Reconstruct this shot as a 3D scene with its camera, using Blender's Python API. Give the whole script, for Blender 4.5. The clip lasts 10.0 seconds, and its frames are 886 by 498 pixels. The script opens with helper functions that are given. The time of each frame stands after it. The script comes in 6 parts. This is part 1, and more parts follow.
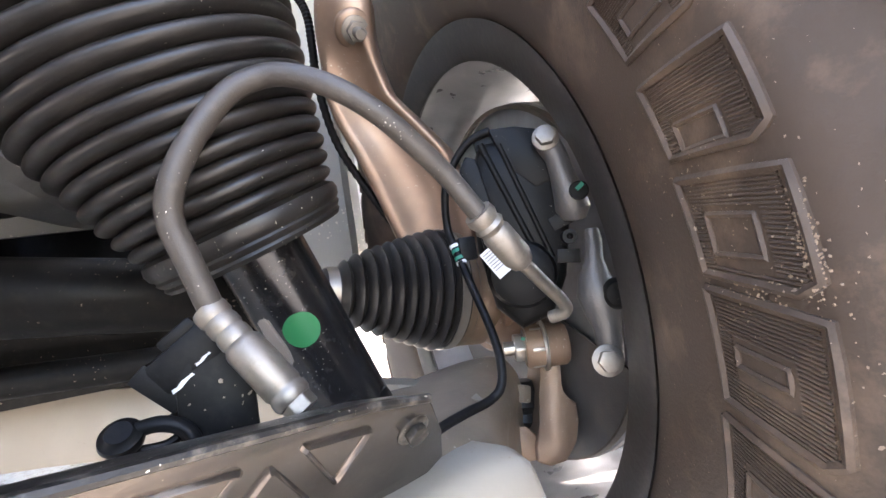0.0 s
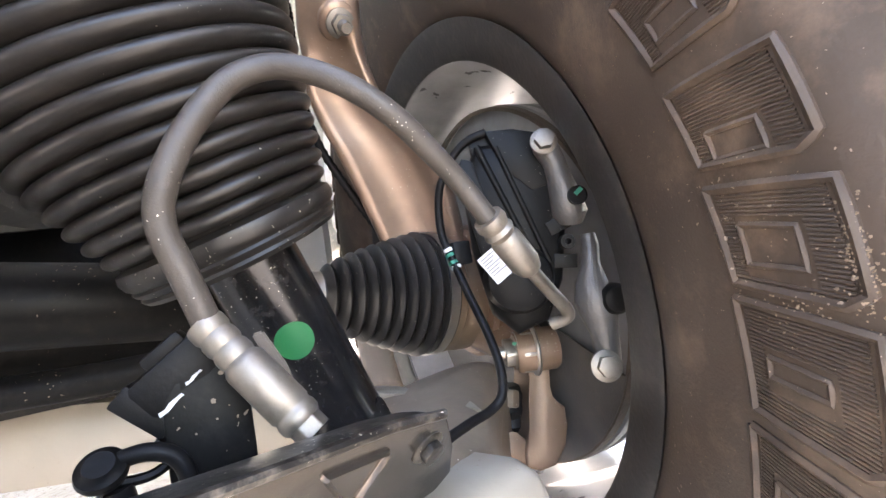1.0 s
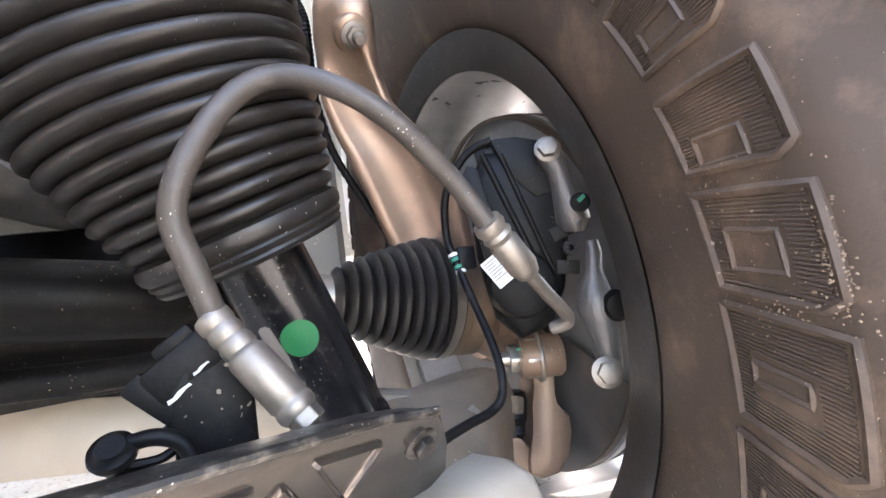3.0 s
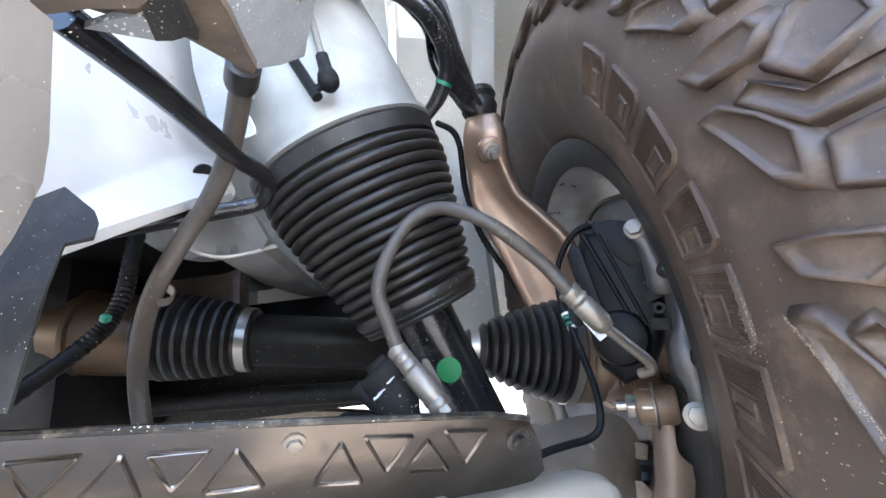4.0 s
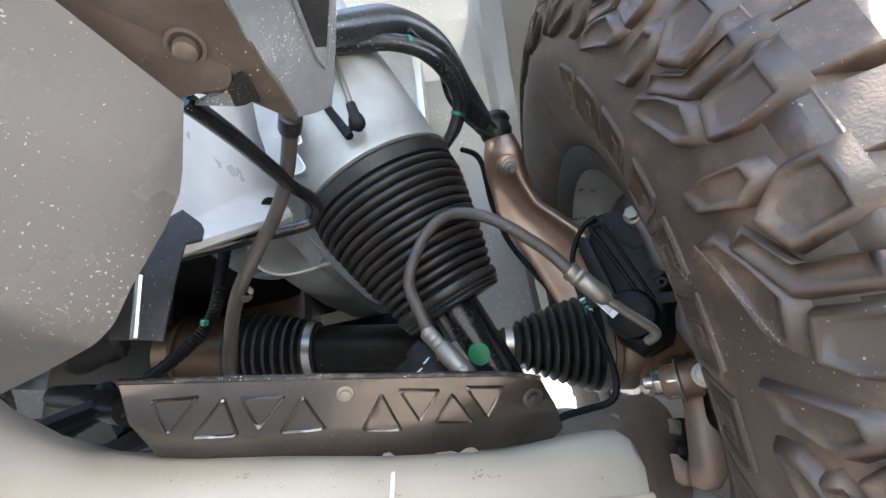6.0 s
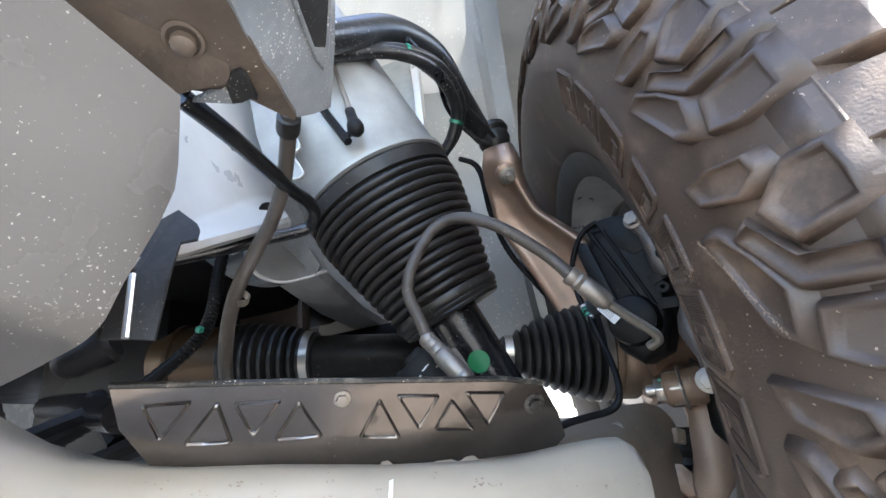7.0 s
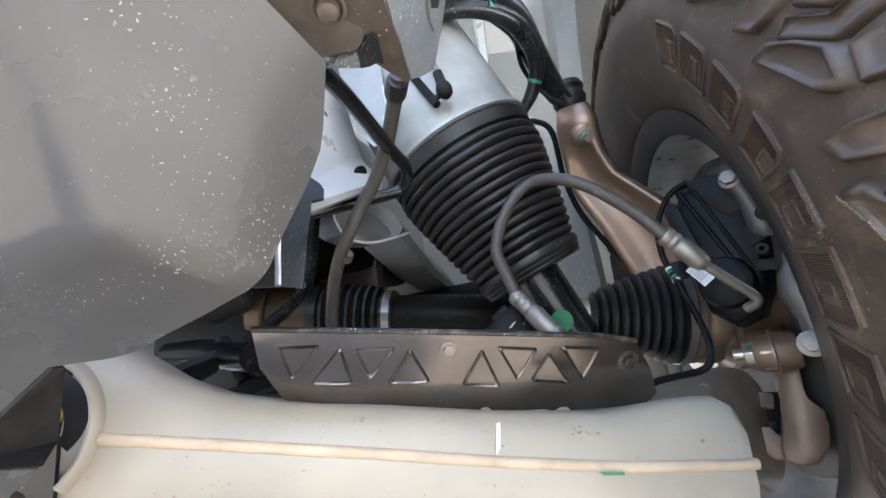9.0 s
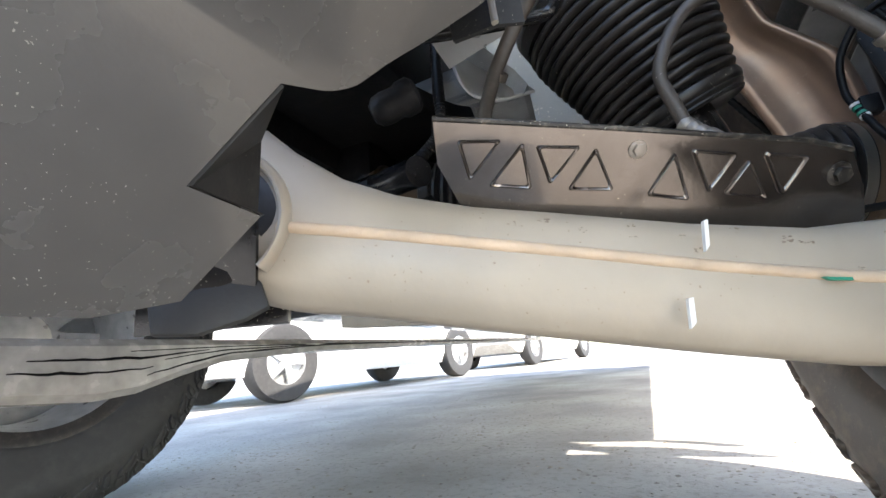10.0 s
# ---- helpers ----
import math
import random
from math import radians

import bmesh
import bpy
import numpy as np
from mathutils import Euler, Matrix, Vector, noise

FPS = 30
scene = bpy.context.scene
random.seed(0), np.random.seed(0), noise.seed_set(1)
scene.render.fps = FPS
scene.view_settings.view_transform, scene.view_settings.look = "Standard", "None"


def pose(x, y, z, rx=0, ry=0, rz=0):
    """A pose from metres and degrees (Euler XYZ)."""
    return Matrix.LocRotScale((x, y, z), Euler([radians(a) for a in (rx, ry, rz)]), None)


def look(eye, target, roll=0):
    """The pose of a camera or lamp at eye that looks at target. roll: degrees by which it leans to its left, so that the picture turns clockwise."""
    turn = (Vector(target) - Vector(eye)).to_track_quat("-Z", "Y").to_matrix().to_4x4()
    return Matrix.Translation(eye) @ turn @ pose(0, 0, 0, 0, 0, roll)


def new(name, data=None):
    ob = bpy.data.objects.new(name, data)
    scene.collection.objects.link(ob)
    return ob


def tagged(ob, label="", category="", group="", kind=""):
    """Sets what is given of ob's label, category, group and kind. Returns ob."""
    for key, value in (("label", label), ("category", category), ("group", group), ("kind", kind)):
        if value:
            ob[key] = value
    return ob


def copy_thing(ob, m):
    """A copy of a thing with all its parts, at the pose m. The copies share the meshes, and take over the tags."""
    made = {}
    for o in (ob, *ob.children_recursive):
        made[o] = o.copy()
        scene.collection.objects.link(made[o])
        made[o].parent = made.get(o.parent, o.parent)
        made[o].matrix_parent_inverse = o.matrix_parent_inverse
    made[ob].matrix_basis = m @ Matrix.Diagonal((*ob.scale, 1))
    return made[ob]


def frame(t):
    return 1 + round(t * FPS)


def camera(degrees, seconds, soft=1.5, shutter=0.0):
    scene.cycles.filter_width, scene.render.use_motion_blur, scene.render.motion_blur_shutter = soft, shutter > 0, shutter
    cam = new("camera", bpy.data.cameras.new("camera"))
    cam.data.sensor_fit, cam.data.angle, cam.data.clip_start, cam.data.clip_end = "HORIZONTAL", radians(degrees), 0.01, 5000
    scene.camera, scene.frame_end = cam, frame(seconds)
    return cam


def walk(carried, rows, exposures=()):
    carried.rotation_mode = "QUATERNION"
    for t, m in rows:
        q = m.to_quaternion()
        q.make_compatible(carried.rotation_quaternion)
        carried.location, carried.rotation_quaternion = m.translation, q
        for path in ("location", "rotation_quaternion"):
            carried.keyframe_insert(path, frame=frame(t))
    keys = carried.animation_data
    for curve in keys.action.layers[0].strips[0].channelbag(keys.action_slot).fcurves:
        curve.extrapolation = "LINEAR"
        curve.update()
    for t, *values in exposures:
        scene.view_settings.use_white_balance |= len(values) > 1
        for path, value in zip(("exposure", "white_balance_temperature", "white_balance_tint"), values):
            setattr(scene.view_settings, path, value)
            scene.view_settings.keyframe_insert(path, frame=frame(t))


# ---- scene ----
cam = camera(91.6, 10.0)
PATH = [
    (0, (0.018, -0.005, 0.445), (0.565, 1.912, 0.6), -9.3),
    (0.5, (0.006, 0.009, 0.45), (0.694, 1.884, 0.559), -9.7),
    (1, (-0.001, 0.011, 0.453), (0.71, 1.876, 0.578), -9.5),
    (1.5, (-0.003, 0.008, 0.45), (0.684, 1.881, 0.593), -9.0),
    (2, (-0.001, 0.007, 0.449), (0.671, 1.885, 0.6), -8.7),
    (2.2, (0.0, 0.008, 0.449), (0.683, 1.88, 0.61), -8.6),
    (3.3, (0.006, -0.008, 0.446), (0.576, 1.899, 0.647), -8.0),
    (3.5, (0.007, -0.026, 0.442), (0.456, 1.903, 0.714), -7.4),
    (3.7, (0.013, -0.064, 0.437), (0.211, 1.889, 0.819), -6.9),
    (4, (0.028, -0.119, 0.43), (-0.072, 1.802, 0.975), -6.2),
    (4.5, (0.048, -0.142, 0.401), (-0.146, 1.736, 1.063), -6.8),
    (5, (0.061, -0.152, 0.373), (-0.206, 1.702, 1.073), -8.3),
    (5.5, (0.064, -0.167, 0.376), (-0.261, 1.678, 1.076), -9.0),
    (5.7, (0.063, -0.167, 0.376), (-0.272, 1.674, 1.082), -9.1),
    (6.8, (0.061, -0.168, 0.374), (-0.251, 1.645, 1.159), -9.6),
    (7, (0.059, -0.161, 0.369), (-0.251, 1.651, 1.157), -9.6),
    (7.5, (0.053, -0.166, 0.361), (-0.33, 1.645, 1.117), -8.8),
    (8, (0.033, -0.174, 0.354), (-0.512, 1.603, 1.091), -5.6),
    (8.5, (0.028, -0.191, 0.367), (-0.568, 1.571, 1.1), -5.5),
    (9, (0.022, -0.18, 0.365), (-0.522, 1.623, 1.04), -6.9),
    (9.2, (-0.003, -0.179, 0.348), (-0.546, 1.629, 1.008), -6.9),
    (9.5, (-0.021, -0.176, 0.335), (-0.676, 1.631, 0.885), -4.9),
    (9.7, (-0.061, -0.168, 0.302), (-0.844, 1.588, 0.852), -4.8),
    (9.8, (-0.084, -0.169, 0.288), (-0.858, 1.593, 0.834), -5.0),
    (10, (-0.09, -0.166, 0.283), (-0.871, 1.607, 0.779), -5.3),
]
LIGHT = [(0.0, 4.16, 7050, 18), (0.5, 4.46, 7400, 18), (2.0, 4.08, 7400, 18), (3.5, 4.36, 6750, 18), (4.0, 3.82, 6400, 13), (4.5, 3.38, 6650, 11), (5.5, 3.2, 6750, 10), (7.0, 3.22, 6400, 11), (8.0, 3.22, 6450, 11), (9.3, 3.14, 6500, 11), (10.0, 2.8, 6700, 10)]
walk(cam, [(t, look(eye, target, roll)) for t, eye, target, roll in PATH], LIGHT)

# ---- world, sun and exposure ----
SUN_TO = Vector((0.72, -0.32, 0.72)).normalized()
world = bpy.data.worlds.new("sky_world")
scene.world = world
world.use_nodes = True
wn = world.node_tree.nodes
sky = wn.new("ShaderNodeTexSky")
sky.sky_type = "NISHITA"
sky.sun_disc = False
sky.sun_elevation = math.asin(SUN_TO.z)
sky.sun_rotation = math.atan2(SUN_TO.x, SUN_TO.y)
world.node_tree.links.new(sky.outputs[0], wn["Background"].inputs[0])
wn["Background"].inputs[1].default_value = 0.15
sun = new("sun", bpy.data.lights.new("sun", "SUN"))
sun.data.energy, sun.data.angle, sun.data.color = 3.0, radians(0.6), (1.0, 0.94, 0.86)
sun.matrix_world = look(SUN_TO * 20, (0, 0, 0))


# ---- materials ----
def material(name, color, rough=0.5, metal=0.0, var=0.25, scale=30.0, dark=None, dirt=0.0, dirt_scale=60.0,
             dirt_color=(0.55, 0.52, 0.48), bump=0.15, bump_scale=250.0, fleck=0.0, fleck_scale=90.0, fleck_color=(0.62, 0.57, 0.48), coat=0.0, spec=0.5):
    m = bpy.data.materials.new(name)
    m.use_nodes = True
    nt = m.node_tree
    n, link = nt.nodes, nt.links.new
    b = n["Principled BSDF"]
    b.inputs["Metallic"].default_value = metal
    b.inputs["Coat Weight"].default_value = coat
    b.inputs["Specular IOR Level"].default_value = spec
    tc = n.new("ShaderNodeTexCoord")
    geo = n.new("ShaderNodeNewGeometry")
    big = n.new("ShaderNodeTexNoise")
    big.inputs["Scale"].default_value = scale
    big.inputs["Detail"].default_value = 6
    link(geo.outputs["Position"], big.inputs["Vector"])
    ramp = n.new("ShaderNodeValToRGB")
    ramp.color_ramp.elements[0].position, ramp.color_ramp.elements[1].position = 0.3, 0.72
    low = dark or tuple(c * (1 - var) for c in color)
    ramp.color_ramp.elements[0].color = (*low, 1)
    ramp.color_ramp.elements[1].color = (*[min(1, c * (1 + var * 0.5)) for c in color], 1)
    link(big.outputs["Fac"], ramp.inputs["Fac"])
    col = ramp.outputs["Color"]
    if dirt:
        d = n.new("ShaderNodeTexNoise")
        d.inputs["Scale"].default_value, d.inputs["Detail"].default_value, d.inputs["Roughness"].default_value = dirt_scale, 8, 0.7
        link(geo.outputs["Position"], d.inputs["Vector"])
        dr = n.new("ShaderNodeValToRGB")
        dr.color_ramp.elements[0].position, dr.color_ramp.elements[1].position = 0.5, 0.72
        dr.color_ramp.elements[0].color, dr.color_ramp.elements[1].color = (0, 0, 0, 1), (dirt, dirt, dirt, 1)
        link(d.outputs["Fac"], dr.inputs["Fac"])
        mx = n.new("ShaderNodeMix")
        mx.data_type = "RGBA"
        link(dr.outputs["Color"], mx.inputs["Factor"])
        link(col, mx.inputs["A"])
        mx.inputs["B"].default_value = (*dirt_color, 1)
        col = mx.outputs["Result"]
    if fleck:
        v = n.new("ShaderNodeTexVoronoi")
        v.inputs["Scale"].default_value = fleck_scale
        warp = n.new("ShaderNodeTexNoise")
        warp.inputs["Scale"].default_value = 300
        wmix = n.new("ShaderNodeMix")
        wmix.data_type = "VECTOR"
        wmix.inputs["Factor"].default_value = 0.004
        link(geo.outputs["Position"], warp.inputs["Vector"])
        link(geo.outputs["Position"], wmix.inputs["A"])
        link(warp.outputs["Color"], wmix.inputs["B"])
        link(wmix.outputs["Result"], v.inputs["Vector"])
        size = n.new("ShaderNodeTexNoise")
        size.inputs["Scale"].default_value = 14
        link(geo.outputs["Position"], size.inputs["Vector"])
        mul = n.new("ShaderNodeMath")
        mul.operation = "MULTIPLY_ADD"
        mul.inputs[1].default_value, mul.inputs[2].default_value = fleck * 2.2, -0.33 * fleck * 2.2
        link(size.outputs["Fac"], mul.inputs[0])
        sep = n.new("ShaderNodeSeparateColor")
        link(v.outputs["Color"], sep.inputs["Color"])
        pick = n.new("ShaderNodeMath")
        pick.operation = "POWER"
        pick.inputs[1].default_value = 1.3
        link(sep.outputs["Red"], pick.inputs[0])
        each = n.new("ShaderNodeMath")
        each.operation = "MULTIPLY"
        link(pick.outputs[0], each.inputs[0])
        link(mul.outputs[0], each.inputs[1])
        less = n.new("ShaderNodeMath")
        less.operation = "LESS_THAN"
        link(v.outputs["Distance"], less.inputs[0])
        link(each.outputs[0], less.inputs[1])
        mx = n.new("ShaderNodeMix")
        mx.data_type = "RGBA"
        link(less.outputs[0], mx.inputs["Factor"])
        link(col, mx.inputs["A"])
        mx.inputs["B"].default_value = (*fleck_color, 1)
        col = mx.outputs["Result"]
    link(col, b.inputs["Base Color"])
    fine = n.new("ShaderNodeTexNoise")
    fine.inputs["Scale"].default_value, fine.inputs["Detail"].default_value = bump_scale, 5
    link(geo.outputs["Position"], fine.inputs["Vector"])
    rr = n.new("ShaderNodeMapRange")
    rr.inputs["To Min"].default_value, rr.inputs["To Max"].default_value = max(0.02, rough - 0.1), min(1, rough + 0.12)
    link(big.outputs["Fac"], rr.inputs["Value"])
    link(rr.outputs[0], b.inputs["Roughness"])
    bp = n.new("ShaderNodeBump")
    bp.inputs["Strength"].default_value, bp.inputs["Distance"].default_value = bump, 0.002
    link(fine.outputs["Fac"], bp.inputs["Height"])
    link(bp.outputs[0], b.inputs["Normal"])
    return m


def plain(name, color, rough=0.5, metal=0.0):
    m = bpy.data.materials.new(name)
    m.use_nodes = True
    b = m.node_tree.nodes["Principled BSDF"]
    b.inputs["Base Color"].default_value = (*color, 1)
    b.inputs["Roughness"].default_value, b.inputs["Metallic"].default_value = rough, metal
    return m


TYRE = material("tyre_rubber", (0.062, 0.041, 0.029), 0.48, dirt=0.7, dirt_scale=20, dirt_color=(0.20, 0.132, 0.088), bump=0.14, bump_scale=700, scale=9, var=0.35, fleck=0.3, fleck_scale=330, fleck_color=(0.26, 0.20, 0.15), spec=0.6)
DRYMUD = material("dried_mud", (0.24, 0.18, 0.128), 0.9, scale=80)
BOOT = material("boot_rubber", (0.016, 0.0145, 0.0135), 0.36, dirt=0.2, dirt_scale=60, dirt_color=(0.06, 0.05, 0.042), bump=0.06, fleck=0.26, fleck_scale=400, spec=0.34)
HOSE = material("hose_rubber", (0.050, 0.042, 0.035), 0.5, dirt=0.4, dirt_scale=90, dirt_color=(0.11, 0.09, 0.075), bump=0.15, bump_scale=900, fleck=0.3, fleck_scale=450)
BLACK = material("black_paint", (0.008, 0.008, 0.009), 0.19, dirt=0.06, dirt_scale=110, dirt_color=(0.30, 0.27, 0.24), fleck=0.26, fleck_scale=520, bump=0.05)
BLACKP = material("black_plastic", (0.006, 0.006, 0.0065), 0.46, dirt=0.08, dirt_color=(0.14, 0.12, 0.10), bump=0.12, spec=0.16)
GUARD = material("guard_steel_paint", (0.165, 0.145, 0.130), 0.17, metal=0.88, dirt=0.5, dirt_scale=40, dirt_color=(0.075, 0.06, 0.048), fleck=0.24, fleck_scale=420, bump=0.05)
ARM = material("beige_e_coat", (0.315, 0.273, 0.217), 0.38, dirt=0.3, dirt_scale=16, dirt_color=(0.36, 0.30, 0.225), bump=0.08, bump_scale=160, scale=10, var=0.16, fleck=0.24, fleck_scale=210, fleck_color=(0.22, 0.165, 0.12))
# Brown for dust, also darkened for the shade at the arm's outer end.
DUSTSHADE = material("shaded_dusty_arm_end", (0.22, 0.17, 0.125), 0.42, dirt=0.5, dirt_scale=25, dirt_color=(0.20, 0.15, 0.11), bump=0.12, fleck=0.3, fleck_scale=260)
EDGE = material("dusty_black_edge", (0.012, 0.011, 0.010), 0.35, dirt=0.5, dirt_scale=90, dirt_color=(0.30, 0.26, 0.21), fleck=0.5, fleck_scale=480)
SEAM = material("seam_sealer", (0.49, 0.375, 0.265), 0.6, dirt=0.5, dirt_scale=60, dirt_color=(0.36, 0.25, 0.16), bump=0.5, bump_scale=180)
SILVER = material("silver_frame_paint", (0.53, 0.52, 0.495), 0.3, metal=0.35, dirt=0.2, dirt_scale=35, dirt_color=(0.5, 0.46, 0.38), bump=0.05, var=0.1)
TOWER = material("grey_tower_paint", (0.30, 0.305, 0.295), 0.44, metal=0.2, dirt=0.5, dirt_scale=22, dirt_color=(0.30, 0.28, 0.25), bump=0.15, bump_scale=150, fleck=0.25, fleck_scale=260)
KNUCKLE = material("cast_aluminium", (0.285, 0.19, 0.136), 0.38, metal=0.6, dirt=0.4, dirt_scale=30, dirt_color=(0.22, 0.145, 0.095), bump=0.07, bump_scale=700, fleck=0.35, fleck_scale=400)
# Darker copy of the knuckle casting: shade put into its dirty brown.
SHADECAST = material("shaded_muddy_cast", (0.26, 0.172, 0.118), 0.45, metal=0.35, dirt=0.5, dirt_scale=30, dirt_color=(0.17, 0.12, 0.085), bump=0.1, bump_scale=500, fleck=0.3, fleck_scale=400)
CAST = material("cast_caliper_bracket", (0.12, 0.112, 0.106), 0.42, metal=0.4, dirt=0.4, dirt_color=(0.15, 0.11, 0.08), bump=0.2, bump_scale=500)
CALBLACK = material("caliper_black", (0.006, 0.006, 0.006), 0.44, dirt=0.06, dirt_color=(0.10, 0.08, 0.06), bump=0.06, spec=0.14, fleck=0.2, fleck_scale=420)
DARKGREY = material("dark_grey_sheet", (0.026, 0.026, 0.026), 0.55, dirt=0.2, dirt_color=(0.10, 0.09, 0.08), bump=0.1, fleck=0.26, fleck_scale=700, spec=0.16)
PAINTY = plain("yellow_paint_dab", (0.65, 0.33, 0.02), 0.5)
ZINC = material("zinc_plated_steel", (0.27, 0.242, 0.21), 0.50, metal=0.85, dirt=0.6, dirt_scale=160, dirt_color=(0.17, 0.135, 0.105), bump=0.08, bump_scale=420)
STEEL = material("bare_steel", (0.5, 0.47, 0.42), 0.3, metal=0.9, dirt=0.3, dirt_color=(0.35, 0.22, 0.12), bump=0.1)
BRASS = material("aged_joint_steel", (0.066, 0.040, 0.020), 0.42, metal=0.5, dirt=0.5, dirt_scale=40, dirt_color=(0.08, 0.043, 0.02), bump=0.1)
JOINT = material("tan_joint_steel", (0.28, 0.205, 0.145), 0.42, metal=0.6, dirt=0.45, dirt_scale=35, dirt_color=(0.24, 0.16, 0.10), bump=0.1, fleck=0.3, fleck_scale=300)
UCABLACK = material("dusty_black_arm", (0.016, 0.017, 0.019), 0.30, dirt=0.3, dirt_scale=60, dirt_color=(0.12, 0.105, 0.09), fleck=0.5, fleck_scale=380, fleck_color=(0.5, 0.47, 0.42), bump=0.1)
DISC = material("ground_disc_iron", (0.30, 0.305, 0.31), 0.42, metal=0.5, dirt=0.3, dirt_scale=25, dirt_color=(0.24, 0.19, 0.15), bump=0.08)
SHAFT = material("worn_black_coating", (0.008, 0.0076, 0.0072), 0.46, dirt=0.12, dirt_scale=70, dirt_color=(0.09, 0.07, 0.055), fleck=0.34, fleck_scale=240, fleck_color=(0.24, 0.19, 0.145), bump=0.08, spec=0.14)
CARTYRE = material("dark_road_tyre", (0.030, 0.029, 0.029), 0.7, dirt=0.3, dirt_scale=15, dirt_color=(0.07, 0.065, 0.06), bump=0.1)
LIPGREY = material("smooth_dark_grey", (0.036, 0.035, 0.033), 0.55, dirt=0.2, dirt_scale=20, dirt_color=(0.10, 0.09, 0.08), bump=0.1, spec=0.18)
RIM = material("alloy_rim_paint", (0.44, 0.442, 0.442), 0.30, metal=0.6, dirt=0.08, dirt_color=(0.3, 0.28, 0.25), bump=0.05)
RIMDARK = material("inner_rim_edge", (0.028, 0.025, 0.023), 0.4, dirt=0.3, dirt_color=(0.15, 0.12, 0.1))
PANEL = material("grey_splash_plastic", (0.072, 0.068, 0.063), 0.25, dirt=0.04, dirt_scale=7, dirt_color=(0.16, 0.14, 0.12), fleck=0.46, fleck_scale=520, fleck_color=(0.28, 0.265, 0.235), bump=0.06, var=0.08, coat=0.25, spec=0.6)
BRACKET = material("grey_bracket_paint", (0.29, 0.31, 0.325), 0.32, metal=0.25, dirt=0.25, dirt_color=(0.42, 0.40, 0.36), fleck=0.62, fleck_scale=620, fleck_color=(0.7, 0.69, 0.65), bump=0.15)
BROWN = material("dirty_bracket", (0.105, 0.082, 0.064), 0.5, metal=0.1, dirt=0.5, dirt_scale=35, dirt_color=(0.19, 0.145, 0.105), bump=0.3, bump_scale=200, fleck=0.2, fleck_scale=300)
LINER = material("grey_wheel_liner", (0.41, 0.41, 0.385), 0.55, scale=6, var=0.12, dirt=0.2, dirt_scale=12, dirt_color=(0.42, 0.39, 0.33), fleck=0.5, fleck_scale=170, fleck_color=(0.66, 0.63, 0.56), bump=0.15)
GREEN = plain("green_dot_paint", (0.003, 0.135, 0.042), 0.5)
GREENTAPE = plain("green_tape", (0.015, 0.19, 0.12), 0.5)
WHITE = plain("white_paper", (0.62, 0.62, 0.60), 0.6)
PRINT = plain("grey_print", (0.25, 0.25, 0.25), 0.6)
CHALK = plain("white_chalk_mark", (0.58, 0.57, 0.54), 0.8)
GROUND = material("dusty_concrete", (0.37, 0.345, 0.31), 0.85, scale=1.6, var=0.5, dirt=0.85, dirt_scale=45, dirt_color=(0.17, 0.15, 0.125), bump=1.0, bump_scale=120, fleck=0.5, fleck_scale=60, fleck_color=(0.14, 0.12, 0.10))
GRIT = material("grit", (0.30, 0.26, 0.21), 0.9, scale=60, var=0.5)
CARPAINT = material("white_car_paint", (0.75, 0.75, 0.74), 0.25, coat=0.4, var=0.04, bump=0.0)
UNDER = material("underbody_grey", (0.46, 0.44, 0.40), 0.24, dirt=0.25, dirt_scale=4, dirt_color=(0.26, 0.23, 0.19), bump=0.05)


# ---- mesh helpers ----
def finish(bm, name, mat, parent=None, smooth=True, angle=40):
    me = bpy.data.meshes.new(name)
    bmesh.ops.recalc_face_normals(bm, faces=bm.faces)
    if smooth:
        for f in bm.faces:
            f.smooth = True
        lim = radians(angle)
        for e in bm.edges:
            if len(e.link_faces) == 2 and e.calc_face_angle(0) > lim:
                e.smooth = False
    bm.to_mesh(me)
    bm.free()
    me.materials.append(mat)
    ob = new(name, me)
    ob.parent = parent
    return ob


def part(name, bm, mat, parent, label="", smooth=True, angle=40):
    ob = finish(bm, name, mat, parent, smooth, angle)
    return tagged(ob, label) if label else ob


def thing(name, label, category, group="", kind="", at=(0, 0, 0)):
    e = new(name)
    e.empty_display_size = 0.05
    return tagged(e, label, category, group, kind)


def frame_of(axis, up=(0, 0, 1)):
    z = Vector(axis).normalized()
    x = Vector(up).cross(z)
    if x.length < 1e-4:
        x = Vector((1, 0, 0)).cross(z)
    x.normalize()
    return x, z.cross(x), z


def at_axis(p, axis, up=(0, 0, 1)):
    x, y, z = frame_of(axis, up)
    return Matrix.Translation(p) @ Matrix((x, y, z)).transposed().to_4x4()


def smooth_path(pts, n=8):
    P = [Vector(p) for p in pts]
    P = [P[0] * 2 - P[1]] + P + [P[-1] * 2 - P[-2]]
    out = []
    for i in range(1, len(P) - 2):
        a, b, c, d = P[i - 1:i + 3]
        for k in range(n):
            t = k / n
            out.append(0.5 * (2 * b + (c - a) * t + (2 * a - 5 * b + 4 * c - d) * t * t + (3 * b - a - 3 * c + d) * t ** 3))
    out.append(P[-2])
    return out


